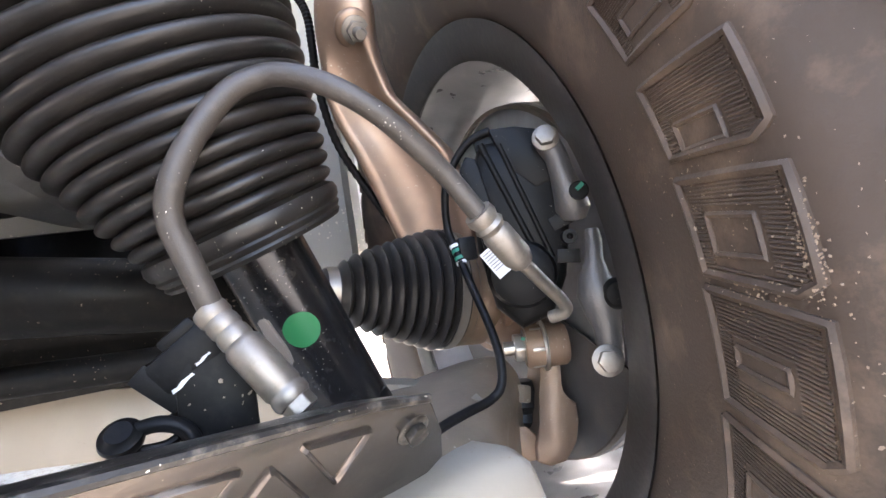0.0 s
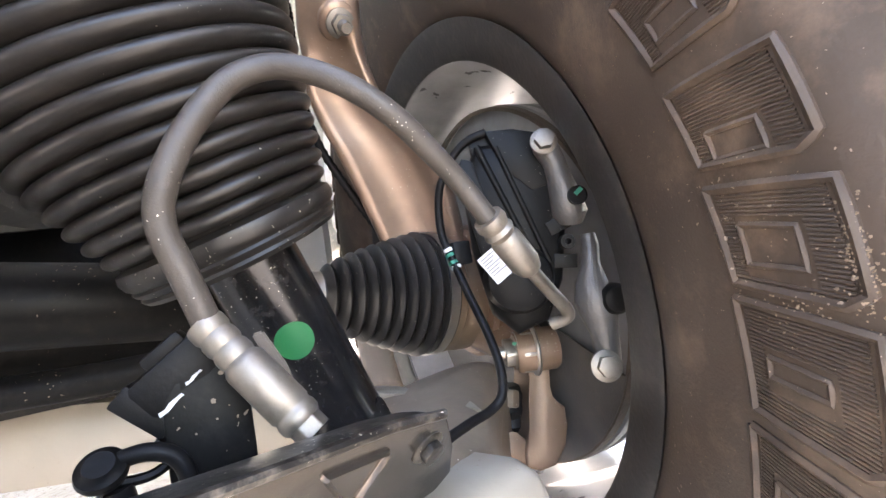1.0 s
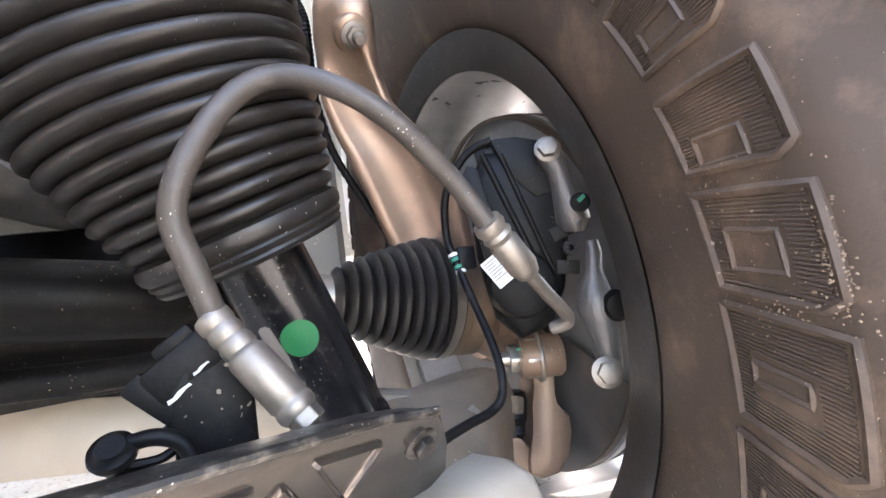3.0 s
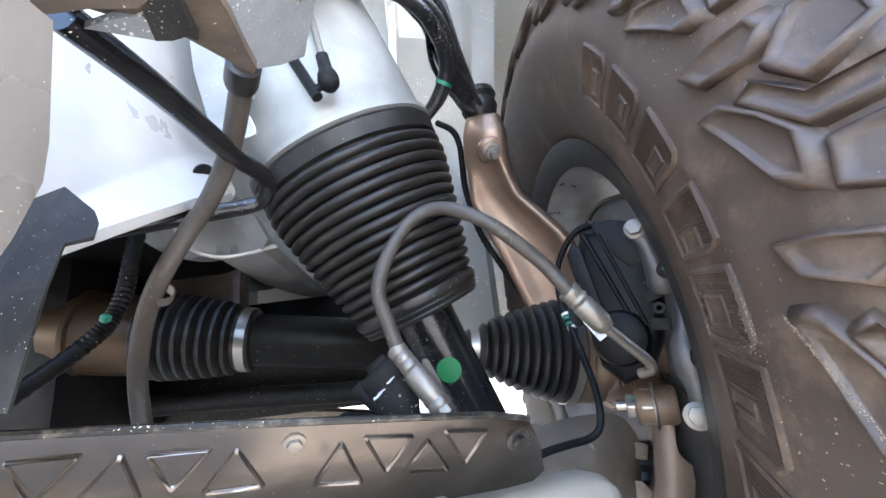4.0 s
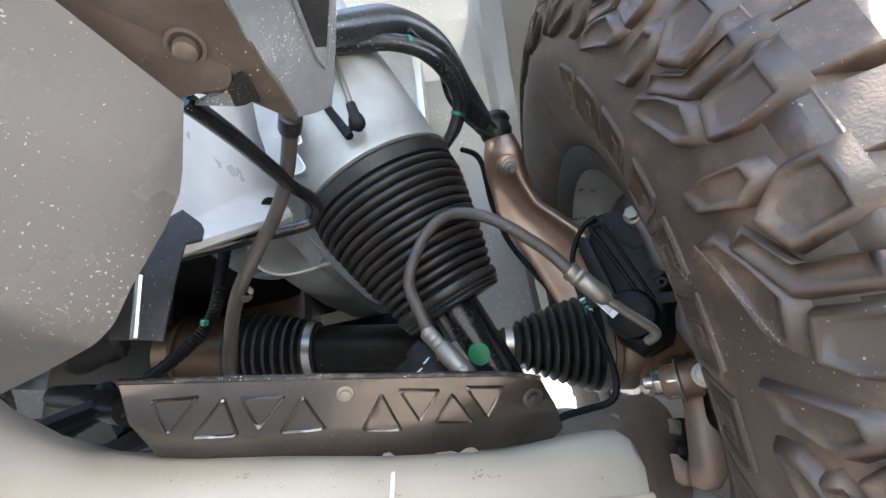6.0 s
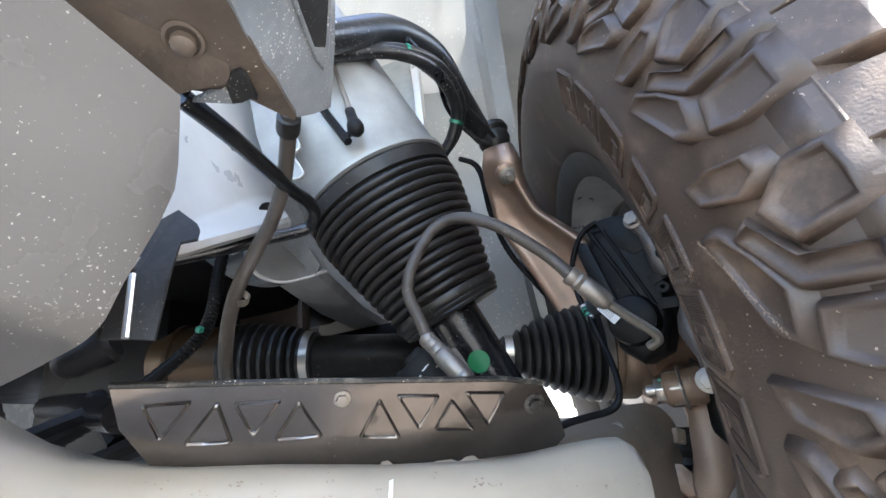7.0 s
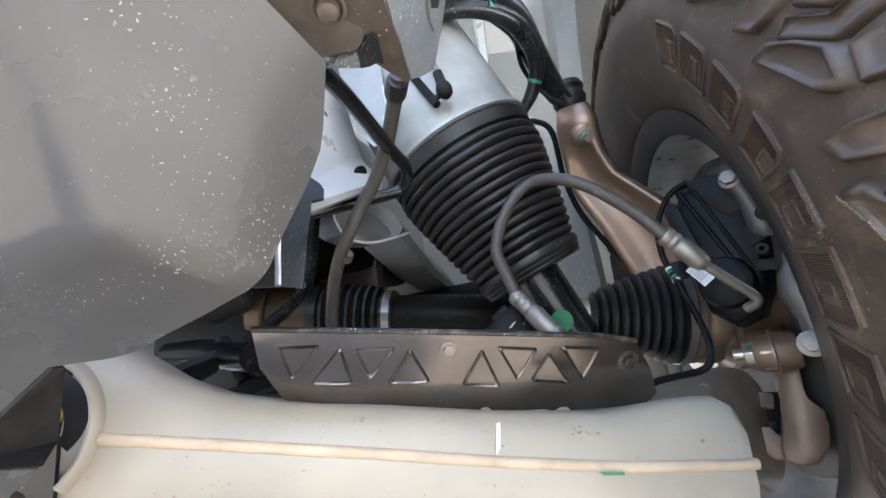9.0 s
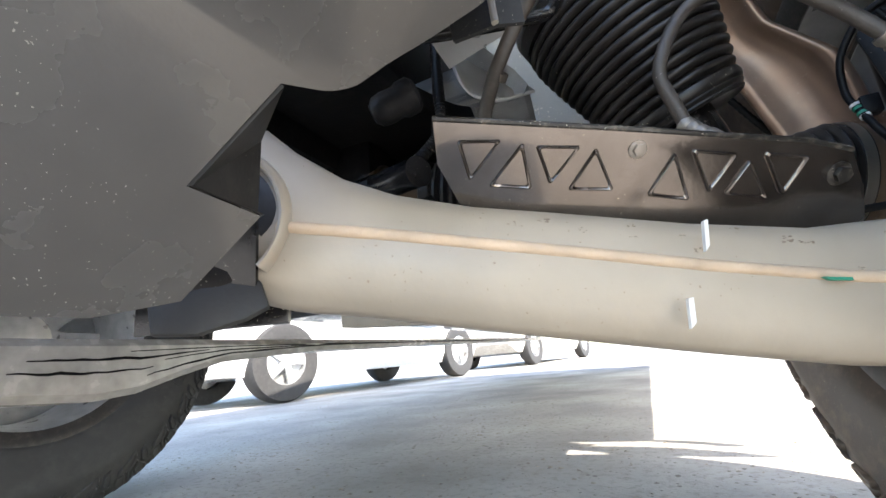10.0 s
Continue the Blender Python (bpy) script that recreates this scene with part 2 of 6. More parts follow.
def sweep(bm, pts, radius, seg=14, caps=True, squash=1.0):
    """A tube along pts; radius a number or one per point."""
    pts = [Vector(p) for p in pts]
    rad = radius if isinstance(radius, (list, tuple)) else [radius] * len(pts)
    t0 = (pts[1] - pts[0]).normalized()
    x, y, _ = frame_of(t0)
    rings = []
    for i, p in enumerate(pts):
        t = (pts[min(i + 1, len(pts) - 1)] - pts[max(i - 1, 0)]).normalized()
        x = (x - t * x.dot(t)).normalized()
        y = t.cross(x)
        rings.append([bm.verts.new(p + rad[i] * (math.cos(a) * x + squash * math.sin(a) * y)) for a in [2 * math.pi * k / seg for k in range(seg)]])
    for r0, r1 in zip(rings, rings[1:]):
        for k in range(seg):
            bm.faces.new((r0[k], r0[(k + 1) % seg], r1[(k + 1) % seg], r1[k]))
    if caps:
        bm.faces.new(rings[0][::-1])
        bm.faces.new(rings[-1])
    return bm


def lathe(bm, profile, m, seg=48, closed=False):
    """profile: (radius, height) along m's z."""
    rings = []
    for r, h in profile:
        if r < 1e-6:
            rings.append([bm.verts.new(m @ Vector((0, 0, h)))])
        else:
            rings.append([bm.verts.new(m @ Vector((r * math.cos(2 * math.pi * k / seg), r * math.sin(2 * math.pi * k / seg), h))) for k in range(seg)])
    pairs = list(zip(rings, rings[1:])) + ([(rings[-1], rings[0])] if closed else [])
    for a, b in pairs:
        for k in range(seg):
            j = (k + 1) % seg
            if len(a) == 1 and len(b) == 1:
                continue
            if len(a) == 1:
                bm.faces.new((a[0], b[j], b[k]))
            elif len(b) == 1:
                bm.faces.new((a[k], a[j], b[0]))
            else:
                bm.faces.new((a[k], a[j], b[j], b[k]))
    return bm


def slab(bm, outline, thick, m, bevel=0.0):
    """A plate: outline in m's x-y plane, from z=-thick to 0."""
    top = [bm.verts.new(m @ Vector((x, y, 0))) for x, y in outline]
    bot = [bm.verts.new(m @ Vector((x, y, -thick))) for x, y in outline]
    n = len(outline)
    fs = [bm.faces.new(top), bm.faces.new(bot[::-1])]
    for i in range(n):
        fs.append(bm.faces.new((top[i], bot[i], bot[(i + 1) % n], top[(i + 1) % n])))
    if bevel:
        es = {e for f in fs for e in f.edges}
        bmesh.ops.bevel(bm, geom=list(es), offset=bevel, segments=2, affect="EDGES", profile=0.6)
    return bm


def block(bm, size, m, bevel=0.0):
    x, y, z = [s / 2 for s in size]
    return slab(bm, [(-x, -y), (x, -y), (x, y), (-x, y)], 2 * z, m @ Matrix.Translation((0, 0, z)), bevel)


def loft(bm, sections, caps=True, closed=True):
    rings = [[bm.verts.new(Vector(p)) for p in s] for s in sections]
    n = len(rings[0])
    for a, b in zip(rings, rings[1:]):
        for k in range(n if closed else n - 1):
            j = (k + 1) % n
            bm.faces.new((a[k], a[j], b[j], b[k]))
    if caps and closed:
        bm.faces.new(rings[0][::-1])
        bm.faces.new(rings[-1])
    return bm


def hexbolt(bm, p, axis, r=0.009, h=0.007, flange=1.35, up=(0, 0, 1)):
    m = at_axis(p, axis, up)
    lathe(bm, [(0, 0), (r * flange, 0), (r * flange, h * 0.25), (r * 0.9, h * 0.4), (0, h * 0.4)], m, 24)
    o = [(r * math.cos(math.pi * k / 3), r * math.sin(math.pi * k / 3)) for k in range(6)]
    slab(bm, o, h * 0.7, m @ Matrix.Translation((0, 0, h)), r * 0.12)
    return bm


def B():
    return bmesh.new()


# ---- ground and what stands round ----
bm = B()
bmesh.ops.create_grid(bm, x_segments=40, y_segments=40, size=150)
tagged(finish(bm, "ground", GROUND), "dusty grey concrete yard in the sun", "ground", kind="structure")


# ---- front wheel ----
WC = Vector((0.159, 0.44, 0.433))
WN = Vector((math.cos(0.059) * math.cos(0.032), math.sin(0.059) * math.cos(0.032), math.sin(0.032)))
WM = at_axis(WC, WN)   # z outboard, from the inboard bead line
TYRE_W = 0.285
SIDE_PROFILE = [(0.259, 0.0), (0.268, -0.008), (0.285, -0.016), (0.308, -0.024), (0.330, -0.029), (0.353, -0.032), (0.368, -0.033), (0.380, -0.033), (0.392, -0.031), (0.404, -0.028), (0.418, -0.021), (0.432, -0.0135), (0.443, -0.005)]
CARCASS_DROP = 0.007


def build_wheel(m, detailed):
    wheel = thing("front_wheel", "truck front wheel with dusty all-terrain tyre on an alloy rim", "wheel", group="truck wheels")
    bm = B()
    inner = [(r, c + CARCASS_DROP * min(1, max(0, (r - 0.365) / 0.012))) for r, c in SIDE_PROFILE if r < 0.445]
    lathe(bm, inner + [(0.4395, 0.03), (0.4395, TYRE_W - 0.03)] + [(r, TYRE_W - c) for r, c in inner[:0:-1]] + [(0.255, TYRE_W - 0.02), (0.25, 0.14), (0.25, 0.02)], m, 144, closed=True)
    for v in bm.verts:
        v.co.z = max(v.co.z, 0.004)
    tyre = part("tyre", bm, TYRE, wheel, "dusty black rubber all-terrain tyre")
    bm = B()
    lathe(bm, [(0.2560, 0.003), (0.2578, 0.0005), (0.2580, 0.004), (0.252, 0.008), (0.238, 0.010), (0.228, 0.0135), (0.231, 0.03), (0.224, 0.05), (0.215, 0.12), (0.212, 0.20), (0.222, 0.26), (0.24, 0.262), (0.252, 0.262), (0.252, 0.02)], m, 96, closed=True)
    part("rim_barrel", bm, RIM, wheel, "grey alloy rim barrel")
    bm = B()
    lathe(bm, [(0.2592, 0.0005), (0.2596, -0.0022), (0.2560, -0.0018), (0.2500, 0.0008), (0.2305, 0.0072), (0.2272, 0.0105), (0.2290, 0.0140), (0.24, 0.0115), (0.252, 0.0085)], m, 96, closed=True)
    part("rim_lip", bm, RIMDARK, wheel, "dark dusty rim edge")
    bm = B()
    for k in range(6):
        a = 2 * math.pi * k / 6 + 0.2
        w = m @ Matrix.Rotation(a, 4, "Z")
        loft(bm, [[w @ Vector((r, s * wd, z)) for s, z in ((-1, z0), (1, z0), (0.6, z0 + 0.03), (-0.6, z0 + 0.03))] for r, wd, z0 in ((0.05, 0.05, 0.2), (0.12, 0.052, 0.215), (0.225, 0.075, 0.225))])
    lathe(bm, [(0, 0.19), (0.08, 0.19), (0.085, 0.2), (0.08, 0.245), (0, 0.245)], m, 32)
    part("spoke_face", bm, RIM, wheel, "six-spoke alloy face", angle=30)
    return wheel, tyre


front_wheel, front_tyre = build_wheel(WM, True)

# ---- strut ----
SA, SD = Vector((0.0026, 0.3027, 0.43)), Vector((-0.376, -0.259, 1.0)).normalized()
SM = at_axis(SA, SD)
zs = lambda z: (z - 0.43) / SD.z    # along the strut, from a height
strut = thing("air_strut", "black air strut with ribbed rubber boot and green paint dot", "suspension strut")
bm = B()
h0, h1 = zs(0.485), zs(0.635)
prof = [(0.0275, h0 + 0.014), (0.044, h0 + 0.005), (0.052, h0 + 0.0005), (0.0550, h0), (0.0570, h0 + 0.0025), (0.0562, h0 + 0.0042), (0.0580, h0 + 0.0058), (0.0588, h0 + 0.0075), (0.0580, h0 + 0.009), (0.0602, h0 + 0.011), (0.0614, h0 + 0.015), (0.0604, h0 + 0.019), (0.0560, h0 + 0.0215)]
ribs = 13
for k in range(ribs):
    f0 = k / ribs
    step = (h1 - h0 - 0.040) / ribs
    base = h0 + 0.022 + step * k
    r = 0.0625 + 0.0275 * min(1, f0 * 1.15) ** 0.9 - 0.002 * max(0, f0 - 0.75) / 0.25
    for k2 in range(11):
        q = 0.02 + 0.96 * k2 / 10
        prof.append((r - 0.0078 * (1 - math.sqrt(max(0, 1 - (2 * q - 1) ** 2))), base + step * q))
prof += [(0.0830, h1 - 0.0175), (0.0880, h1 - 0.016), (0.0895, h1 - 0.003), (0.0870, h1), (0.06, h1)]
lathe(bm, prof, SM, 72)
part("ribbed_boot", bm, BOOT, strut, "black rubber bellows with rounded ribs")
bm = B()
lathe(bm, [(0, zs(0.355)), (0.022, zs(0.355)), (0.0275, zs(0.360)), (0.0275, zs(0.385)), (0.0275, zs(0.47)), (0.0275, zs(0.50)), (0, zs(0.50))], SM, 40)
part("damper_tube", bm, BLACK, strut, "glossy black damper tube")
# ---- silver strut tower ----
tower = thing("strut_tower", "silver painted strut tower above the boot", "strut tower")
bm = B()
lathe(bm, [(0.084, h1 - 0.006), (0.0865, h1 + 0.01), (0.083, h1 + 0.12), (0.079, h1 + 0.25), (0.07, h1 + 0.27), (0.0, h1 + 0.27)], SM, 56)
part("tower_cone", bm, TOWER, tower)
bm = B()
lathe(bm, [(0.0872, h1 + 0.001), (0.0905, h1 + 0.002), (0.0905, h1 + 0.006), (0.0872, h1 + 0.007)], SM, 56, closed=True)
part("tower_rim", bm, TOWER, tower, "rolled lower rim")

# ---- drive shaft ----
axle = thing("drive_shaft", "black drive shaft with ribbed rubber boots and steel clamps", "drive shaft")
AO, AI = Vector((0.150, 0.44, 0.437)), Vector((-0.24, 0.36, 0.490))
ad = (AO - AI).normalized()
AM = at_axis(AI, ad)
al = (AO - AI).length
bm = B()
lathe(bm, [(0, -0.01), (0.029, -0.01), (0.029, al - 0.157), (0.022, al - 0.147), (0.017, al - 0.142), (0.017, al - 0.01), (0, al - 0.01)], AM, 40)
part("shaft", bm, SHAFT, axle, "worn black tubular shaft")
bm = B()
p = [(0.0185, al - 0.141), (0.0215, al - 0.137), (0.0215, al - 0.125)]
for k in range(9):
    r = 0.027 + 0.0325 * (k / 8) ** 0.8
    z0 = al - 0.124 + k * 0.0108
    p += [(r - 0.0050, z0), (r + 0.0005, z0 + 0.0026), (r + 0.0028, z0 + 0.0050), (r + 0.0012, z0 + 0.0078), (r - 0.0040, z0 + 0.0103)]
p += [(0.0580, al - 0.0262), (0.0612, al - 0.0245), (0.0612, al - 0.0120), (0.057, al - 0.0100)]
lathe(bm, p, AM, 56)
part("outer_boot", bm, BOOT, axle, "ribbed black rubber boot")
bm = B()
lathe(bm, [(0.0220, al - 0.136), (0.0228, al - 0.136), (0.0228, al - 0.126), (0.0220, al - 0.126)], AM, 40, closed=True)
part("small_clamp", bm, STEEL, axle, "steel band clamp")
bm = B()
lathe(bm, [(0.0614, al - 0.0230), (0.0626, al - 0.0230), (0.0626, al - 0.0140), (0.0614, al - 0.0140)], AM, 56, closed=True)
part("large_clamp", bm, STEEL, axle, "steel band clamp")
bm = B()
lathe(bm, [(0.0, al - 0.014), (0.0600, al - 0.014), (0.0606, al - 0.011), (0.0606, al - 0.004), (0.0588, al - 0.002), (0.0588, al + 0.003), (0.0602, al + 0.005), (0.0602, al + 0.022), (0.05, al + 0.028), (0, al + 0.03)], AM, 56)
part("outer_joint", bm, JOINT, axle, "tan-stained steel outer joint housing")
bm = B()
p = [(0.0295, 0.022), (0.034, 0.020), (0.0345, 0.004)]
for k in range(7):
    r = 0.0385 + 0.0085 * (k / 6) ** 0.7
    z0 = 0.002 - k * 0.0115
    p += [(r - 0.0045, z0), (r + 0.0015, z0 - 0.0035), (r + 0.0015, z0 - 0.0070), (r - 0.0040, z0 - 0.0110)]
p += [(0.0465, -0.080), (0.0470, -0.082), (0.0470, -0.092), (0.044, -0.094)]
lathe(bm, p, AM, 56)
part("inner_boot", bm, BOOT, axle, "ribbed black rubber boot")
bm = B()
lathe(bm, [(0.0348, 0.017), (0.0360, 0.017), (0.0360, 0.007), (0.0348, 0.007)], AM, 40, closed=True)
part("inner_small_clamp", bm, STEEL, axle, "steel band clamp")
bm = B()
lathe(bm, [(0, -0.092), (0.0435, -0.092), (0.044, -0.096), (0.044, -0.150), (0.0475, -0.152), (0.0475, -0.157), (0.043, -0.160), (0.036, -0.185), (0, -0.19)], AM, 56)
part("inner_joint", bm, BRASS, axle, "rust-tinted inner joint housing")

# ---- lower control arm ----
arm = thing("lower_control_arm", "beige painted lower control arm with sealed seam", "control arm")
SPINE = [(-0.294, 0.015, 0.376, 0.072, 0.050), (-0.276, 0.024, 0.369, 0.060, 0.049), (-0.248, 0.038, 0.364, 0.043, 0.049), (-0.216, 0.053, 0.358, 0.033, 0.050), (-0.172, 0.076, 0.349, 0.030, 0.051),
         (-0.126, 0.099, 0.340, 0.031, 0.052), (-0.050, 0.137, 0.324, 0.033, 0.052), (0.027, 0.175, 0.310, 0.037, 0.053), (0.076, 0.199, 0.304, 0.045, 0.052), (0.098, 0.210, 0.301, 0.048, 0.050), (0.111, 0.2165, 0.300, 0.0475, 0.049), (0.1165, 0.219, 0.2995, 0.044, 0.046), (0.1200, 0.2207, 0.299, 0.036, 0.040)]


def arm_section(x, y, z, up, dn, depth=0.055):
    f = Vector((0.42, -0.907, 0))           # towards the open front
    c = Vector((x, y, z))
    k = up / 0.035
    prof = [(0.0015, 0.0), (-0.001, up * 0.55), (-0.008, up * 0.9), (-0.020, up), (-depth, up * 0.96), (-depth - 0.006, up * 0.6), (-depth - 0.006, -dn * 0.6), (-depth, -dn * 0.95),
            (-0.018, -dn), (-0.006, -dn * 0.92), (0.0015, -dn * 0.65), (0.003, -dn * 0.3)]
    lean = Vector((0.907, 0.42, 0)) * 0.2 * min(1, max(0, (x - 0.03) / 0.08))    # the outer end leans inboard below
    return [c + f * a + Vector((0, 0, b)) + lean * (b - up * 0.8) for a, b in prof]


pts5 = []
S5 = SPINE
for i in range(len(S5) - 1):
    a, b = S5[i], S5[i + 1]
    for k in range(4):
        t = k / 4
        pts5.append([a[j] + (b[j] - a[j]) * t for j in range(5)])
pts5.append(list(S5[-1]))
bm = B()
loft(bm, [arm_section(*p, depth=0.055 if i < len(pts5) - 3 else 0.045) for i, p in enumerate(pts5)])
part("arm_beam", bm, ARM, arm, "beige painted hollow steel beam", angle=50)
bm = B()
sweep(bm, [Vector(p[:3]) + Vector((0.42, -0.907, 0)) * 0.0004 for p in pts5[3:-3]], 0.0040, 10)
part("seam_bead", bm, SEAM, arm, "tan seam sealer bead")

# ---- stone guard plate ----
PC, PX, PY = Vector((-0.091, 0.115, 0.398)), Vector((0.8965, 0.443, 0)), Vector((0.2608, -0.5279, 0.8082))
PN = PX.cross(PY)
if PN.y > 0:
    PN = -PN
PM = Matrix.Translation(PC) @ Matrix((PX, PY, PN)).transposed().to_4x4()
guard = thing("stone_guard", "dark steel stone guard plate with pressed triangles", "guard plate")
bm = B()
slab(bm, [(-0.1127, 0.0325), (0.0, 0.0195), (0.1352, 0.0024), (0.1666, -0.0055), (0.182, -0.0316), (0.1906, -0.0541), (0.1807, -0.0643), (0.1164, -0.0608), (0.112, -0.0555), (0.106, -0.0555), (0.1003, -0.0600), (0.095, -0.0555),
          (0.082, -0.0545), (0.078, -0.059), (0.072, -0.0545), (0.0523, -0.0535), (0.048, -0.047), (0.0425, -0.047), (0.0399, -0.0535), (-0.0325, -0.039), (-0.0982, -0.0223), (-0.1112, 0.0046)], 0.003, PM, 0.0008)
part("plate", bm, GUARD, guard)
TRI = [((-0.0968, 0.0178), (-0.0720, 0.0165), (-0.0907, -0.0055)), ((-0.0575, 0.0130), (-0.0774, -0.0108), (-0.0520, -0.0142)), ((-0.0471, 0.0113), (-0.0212, 0.0093), (-0.0385, -0.0118)),
       ((-0.0095, 0.0066), (-0.0248, -0.0170), (0.0028, -0.0195)), ((0.043, -0.0001), (0.0292, -0.0252), (0.0559, -0.0301)), ((0.0559, 0.0015), (0.0842, -0.0028), (0.0702, -0.0255)),
       ((0.0951, -0.0083), (0.0831, -0.0287), (0.1113, -0.0338)), ((0.106, -0.0038), (0.1348, -0.0081), (0.1228, -0.0313))]
for tri in TRI:
    c = sum((Vector(p) for p in tri), Vector((0, 0))) / 3
    bm = B()
    rings = []
    for f, h in ((1.16, 0.0), (1.11, 0.0014), (1.03, 0.0021), (0.95, 0.0015), (0.88, 0.0003)):
        ring = []
        for i in range(3):
            a, b = Vector(tri[i]), Vector(tri[(i + 1) % 3])
            for t in (0.06, 0.5, 0.94):
                q = c + (a.lerp(b, t) - c) * f
                ring.append(bm.verts.new(PM @ Vector((q.x, q.y, h))))
        rings.append(ring)
    for r0, r1 in zip(rings, rings[1:]):
        for k in range(9):
            bm.faces.new((r0[k], r0[(k + 1) % 9], r1[(k + 1) % 9], r1[k]))
    bm.faces.new(rings[-1])
    part("pressed_triangle", bm, GUARD, guard)
bm = B()
hexbolt(bm, PM @ Vector((0.018, 0.0051, 0)), PN, 0.0043, 0.004)
part("guard_bolt", bm, ZINC, guard, "pale push-in bolt")
bm = B()
hexbolt(bm, PM @ Vector((0.161, -0.021, -0.001)), PN, 0.0058, 0.006, 1.45)
part("corner_bolt", bm, EDGE, guard, "dirty corner bolt")
bm = B()
sweep(bm, [PM @ Vector(p) for p in ((-0.1127, 0.0325, -0.0015), (0.0, 0.0195, -0.0015), (0.1352, 0.0024, -0.0015), (0.1666, -0.0055, -0.0015))], 0.0022, 8)
part("rolled_edge", bm, EDGE, guard, "dark rolled top edge")
bm = B()
back = Vector((-0.443, 0.8965, -0.05)).normalized()
secs = []
for x, y in ((-0.1127, 0.0325), (-0.05, 0.0255), (0.0, 0.0195), (0.07, 0.0108), (0.1352, 0.0024), (0.160, -0.004)):
    q = PM @ Vector((x, y, -0.002))
    secs.append([q + back * d + Vector((0, 0, h)) for d, h in ((0.0, -0.0012), (0.0005, 0.0010), (0.010, 0.0014), (0.021, 0.0006), (0.0215, -0.0014))])
loft(bm, secs)
part("top_lip", bm, EDGE, guard, "folded dusty black lip")

# ---- brake hose ----
hose = thing("brake_hose", "grey rubber brake hose with crimped metal ends", "brake hose")
HP = [(-0.030, 0.207, 0.447), (-0.036, 0.203, 0.470), (-0.041, 0.200, 0.490), (-0.038, 0.198, 0.506), (-0.028, 0.200, 0.527), (-0.013, 0.203, 0.547), (0.003, 0.203, 0.555), (0.019, 0.198, 0.552),
      (0.037, 0.193, 0.542), (0.055, 0.194, 0.529), (0.072, 0.200, 0.514), (0.088, 0.206, 0.498), (0.104, 0.208, 0.474)]
bm = B()
sweep(bm, smooth_path(HP, 8), 0.0056, 16)
part("hose", bm, HOSE, hose, "matt grey rubber hose")
# lower end: crimped ferrule, coupling and nut
p0, p1 = Vector((-0.030, 0.207, 0.447)), Vector((0.001, 0.194, 0.404))
d = (p1 - p0)
L = d.length
m = at_axis(p0, d)
bm = B()
lathe(bm, [(0, -0.004), (0.0074, -0.004), (0.0077, -0.003), (0.0077, 0.001), (0.0068, 0.0028), (0.0074, 0.0048), (0.0074, 0.008), (0.0066, 0.0098), (0.0074, 0.0118), (0.0074, 0.0152), (0.0069, 0.0168), (0.0083, 0.0188), (0.0086, 0.0205), (0.0086, L - 0.010), (0.0080, L - 0.0092), (0.0080, L - 0.008), (0.0085, L - 0.007), (0.0085, L - 0.004), (0.0074, L - 0.002), (0, L - 0.002)], m, 32)
part("lower_ferrule", bm, ZINC, hose, "crimped zinc ferrule")
bm = B()
slab(bm, [(0.0072 * math.cos(k * math.pi / 3), 0.0072 * math.sin(k * math.pi / 3)) for k in range(6)], 0.01, m @ Matrix.Translation((0, 0, L + 0.004)), 0.0008)
part("end_nut", bm, ZINC, hose, "zinc end nut")
q0, q1, q2 = Vector((0.103, 0.208, 0.476)), Vector((0.126, 0.2165, 0.449)), Vector((0.158, 0.236, 0.421))
d = q1 - q0
m = at_axis(q0, d)
L = d.length
bm = B()
lathe(bm, [(0, -0.004), (0.0082, -0.004), (0.0088, 0), (0.0075, 0.0035), (0.0088, 0.006), (0.0072, 0.0095), (0.0086, 0.012), (0.0086, L - 0.006), (0.0065, L), (0.004, L + 0.002), (0, L + 0.002)], m, 32)
part("upper_ferrule", bm, ZINC, hose, "crimped zinc ferrule")
bm = B()
sweep(bm, smooth_path([q1 - d * 0.1, q1, q1.lerp(q2, 0.5), q2, q2 + Vector((0.002, 0.004, -0.006)), q2 + Vector((-0.004, 0.012, -0.009))], 6), 0.0042, 12)
part("bent_pipe", bm, ZINC, hose, "bent metal brake pipe")
# green dot on the damper tube
bm = B()
fx, fy, fz = frame_of(SD)
c = SA + SD * zs(0.4372)
tow = Vector((0.018, -0.005, 0.445)) - c
tow = (tow - SD * tow.dot(SD)).normalized()
side = SD.cross(tow)
rows = []
for i in range(-14, 15):
    yy = math.sin(i / 14 * math.pi / 2) * 0.0112
    wv = math.sqrt(max(0, 0.0112 ** 2 - yy ** 2))
    rows.append([c + SD * yy + 0.0279 * (math.cos(a) * tow + math.sin(a) * side) for a in [wv / 0.0279 * j / 6 - 0.10 for j in range(-6, 7)]])
loft(bm, rows, caps=False, closed=False)
part("paint_dot", bm, GREEN, strut, "round green paint mark")
bm = B()
block(bm, (0.055, 0.034, 0.03), Matrix.Translation(SA + SD * zs(0.362)) @ at_axis((0, 0, 0), SD), 0.005)
part("strut_foot", bm, BLACK, strut, "black strut foot clamped in the arm")

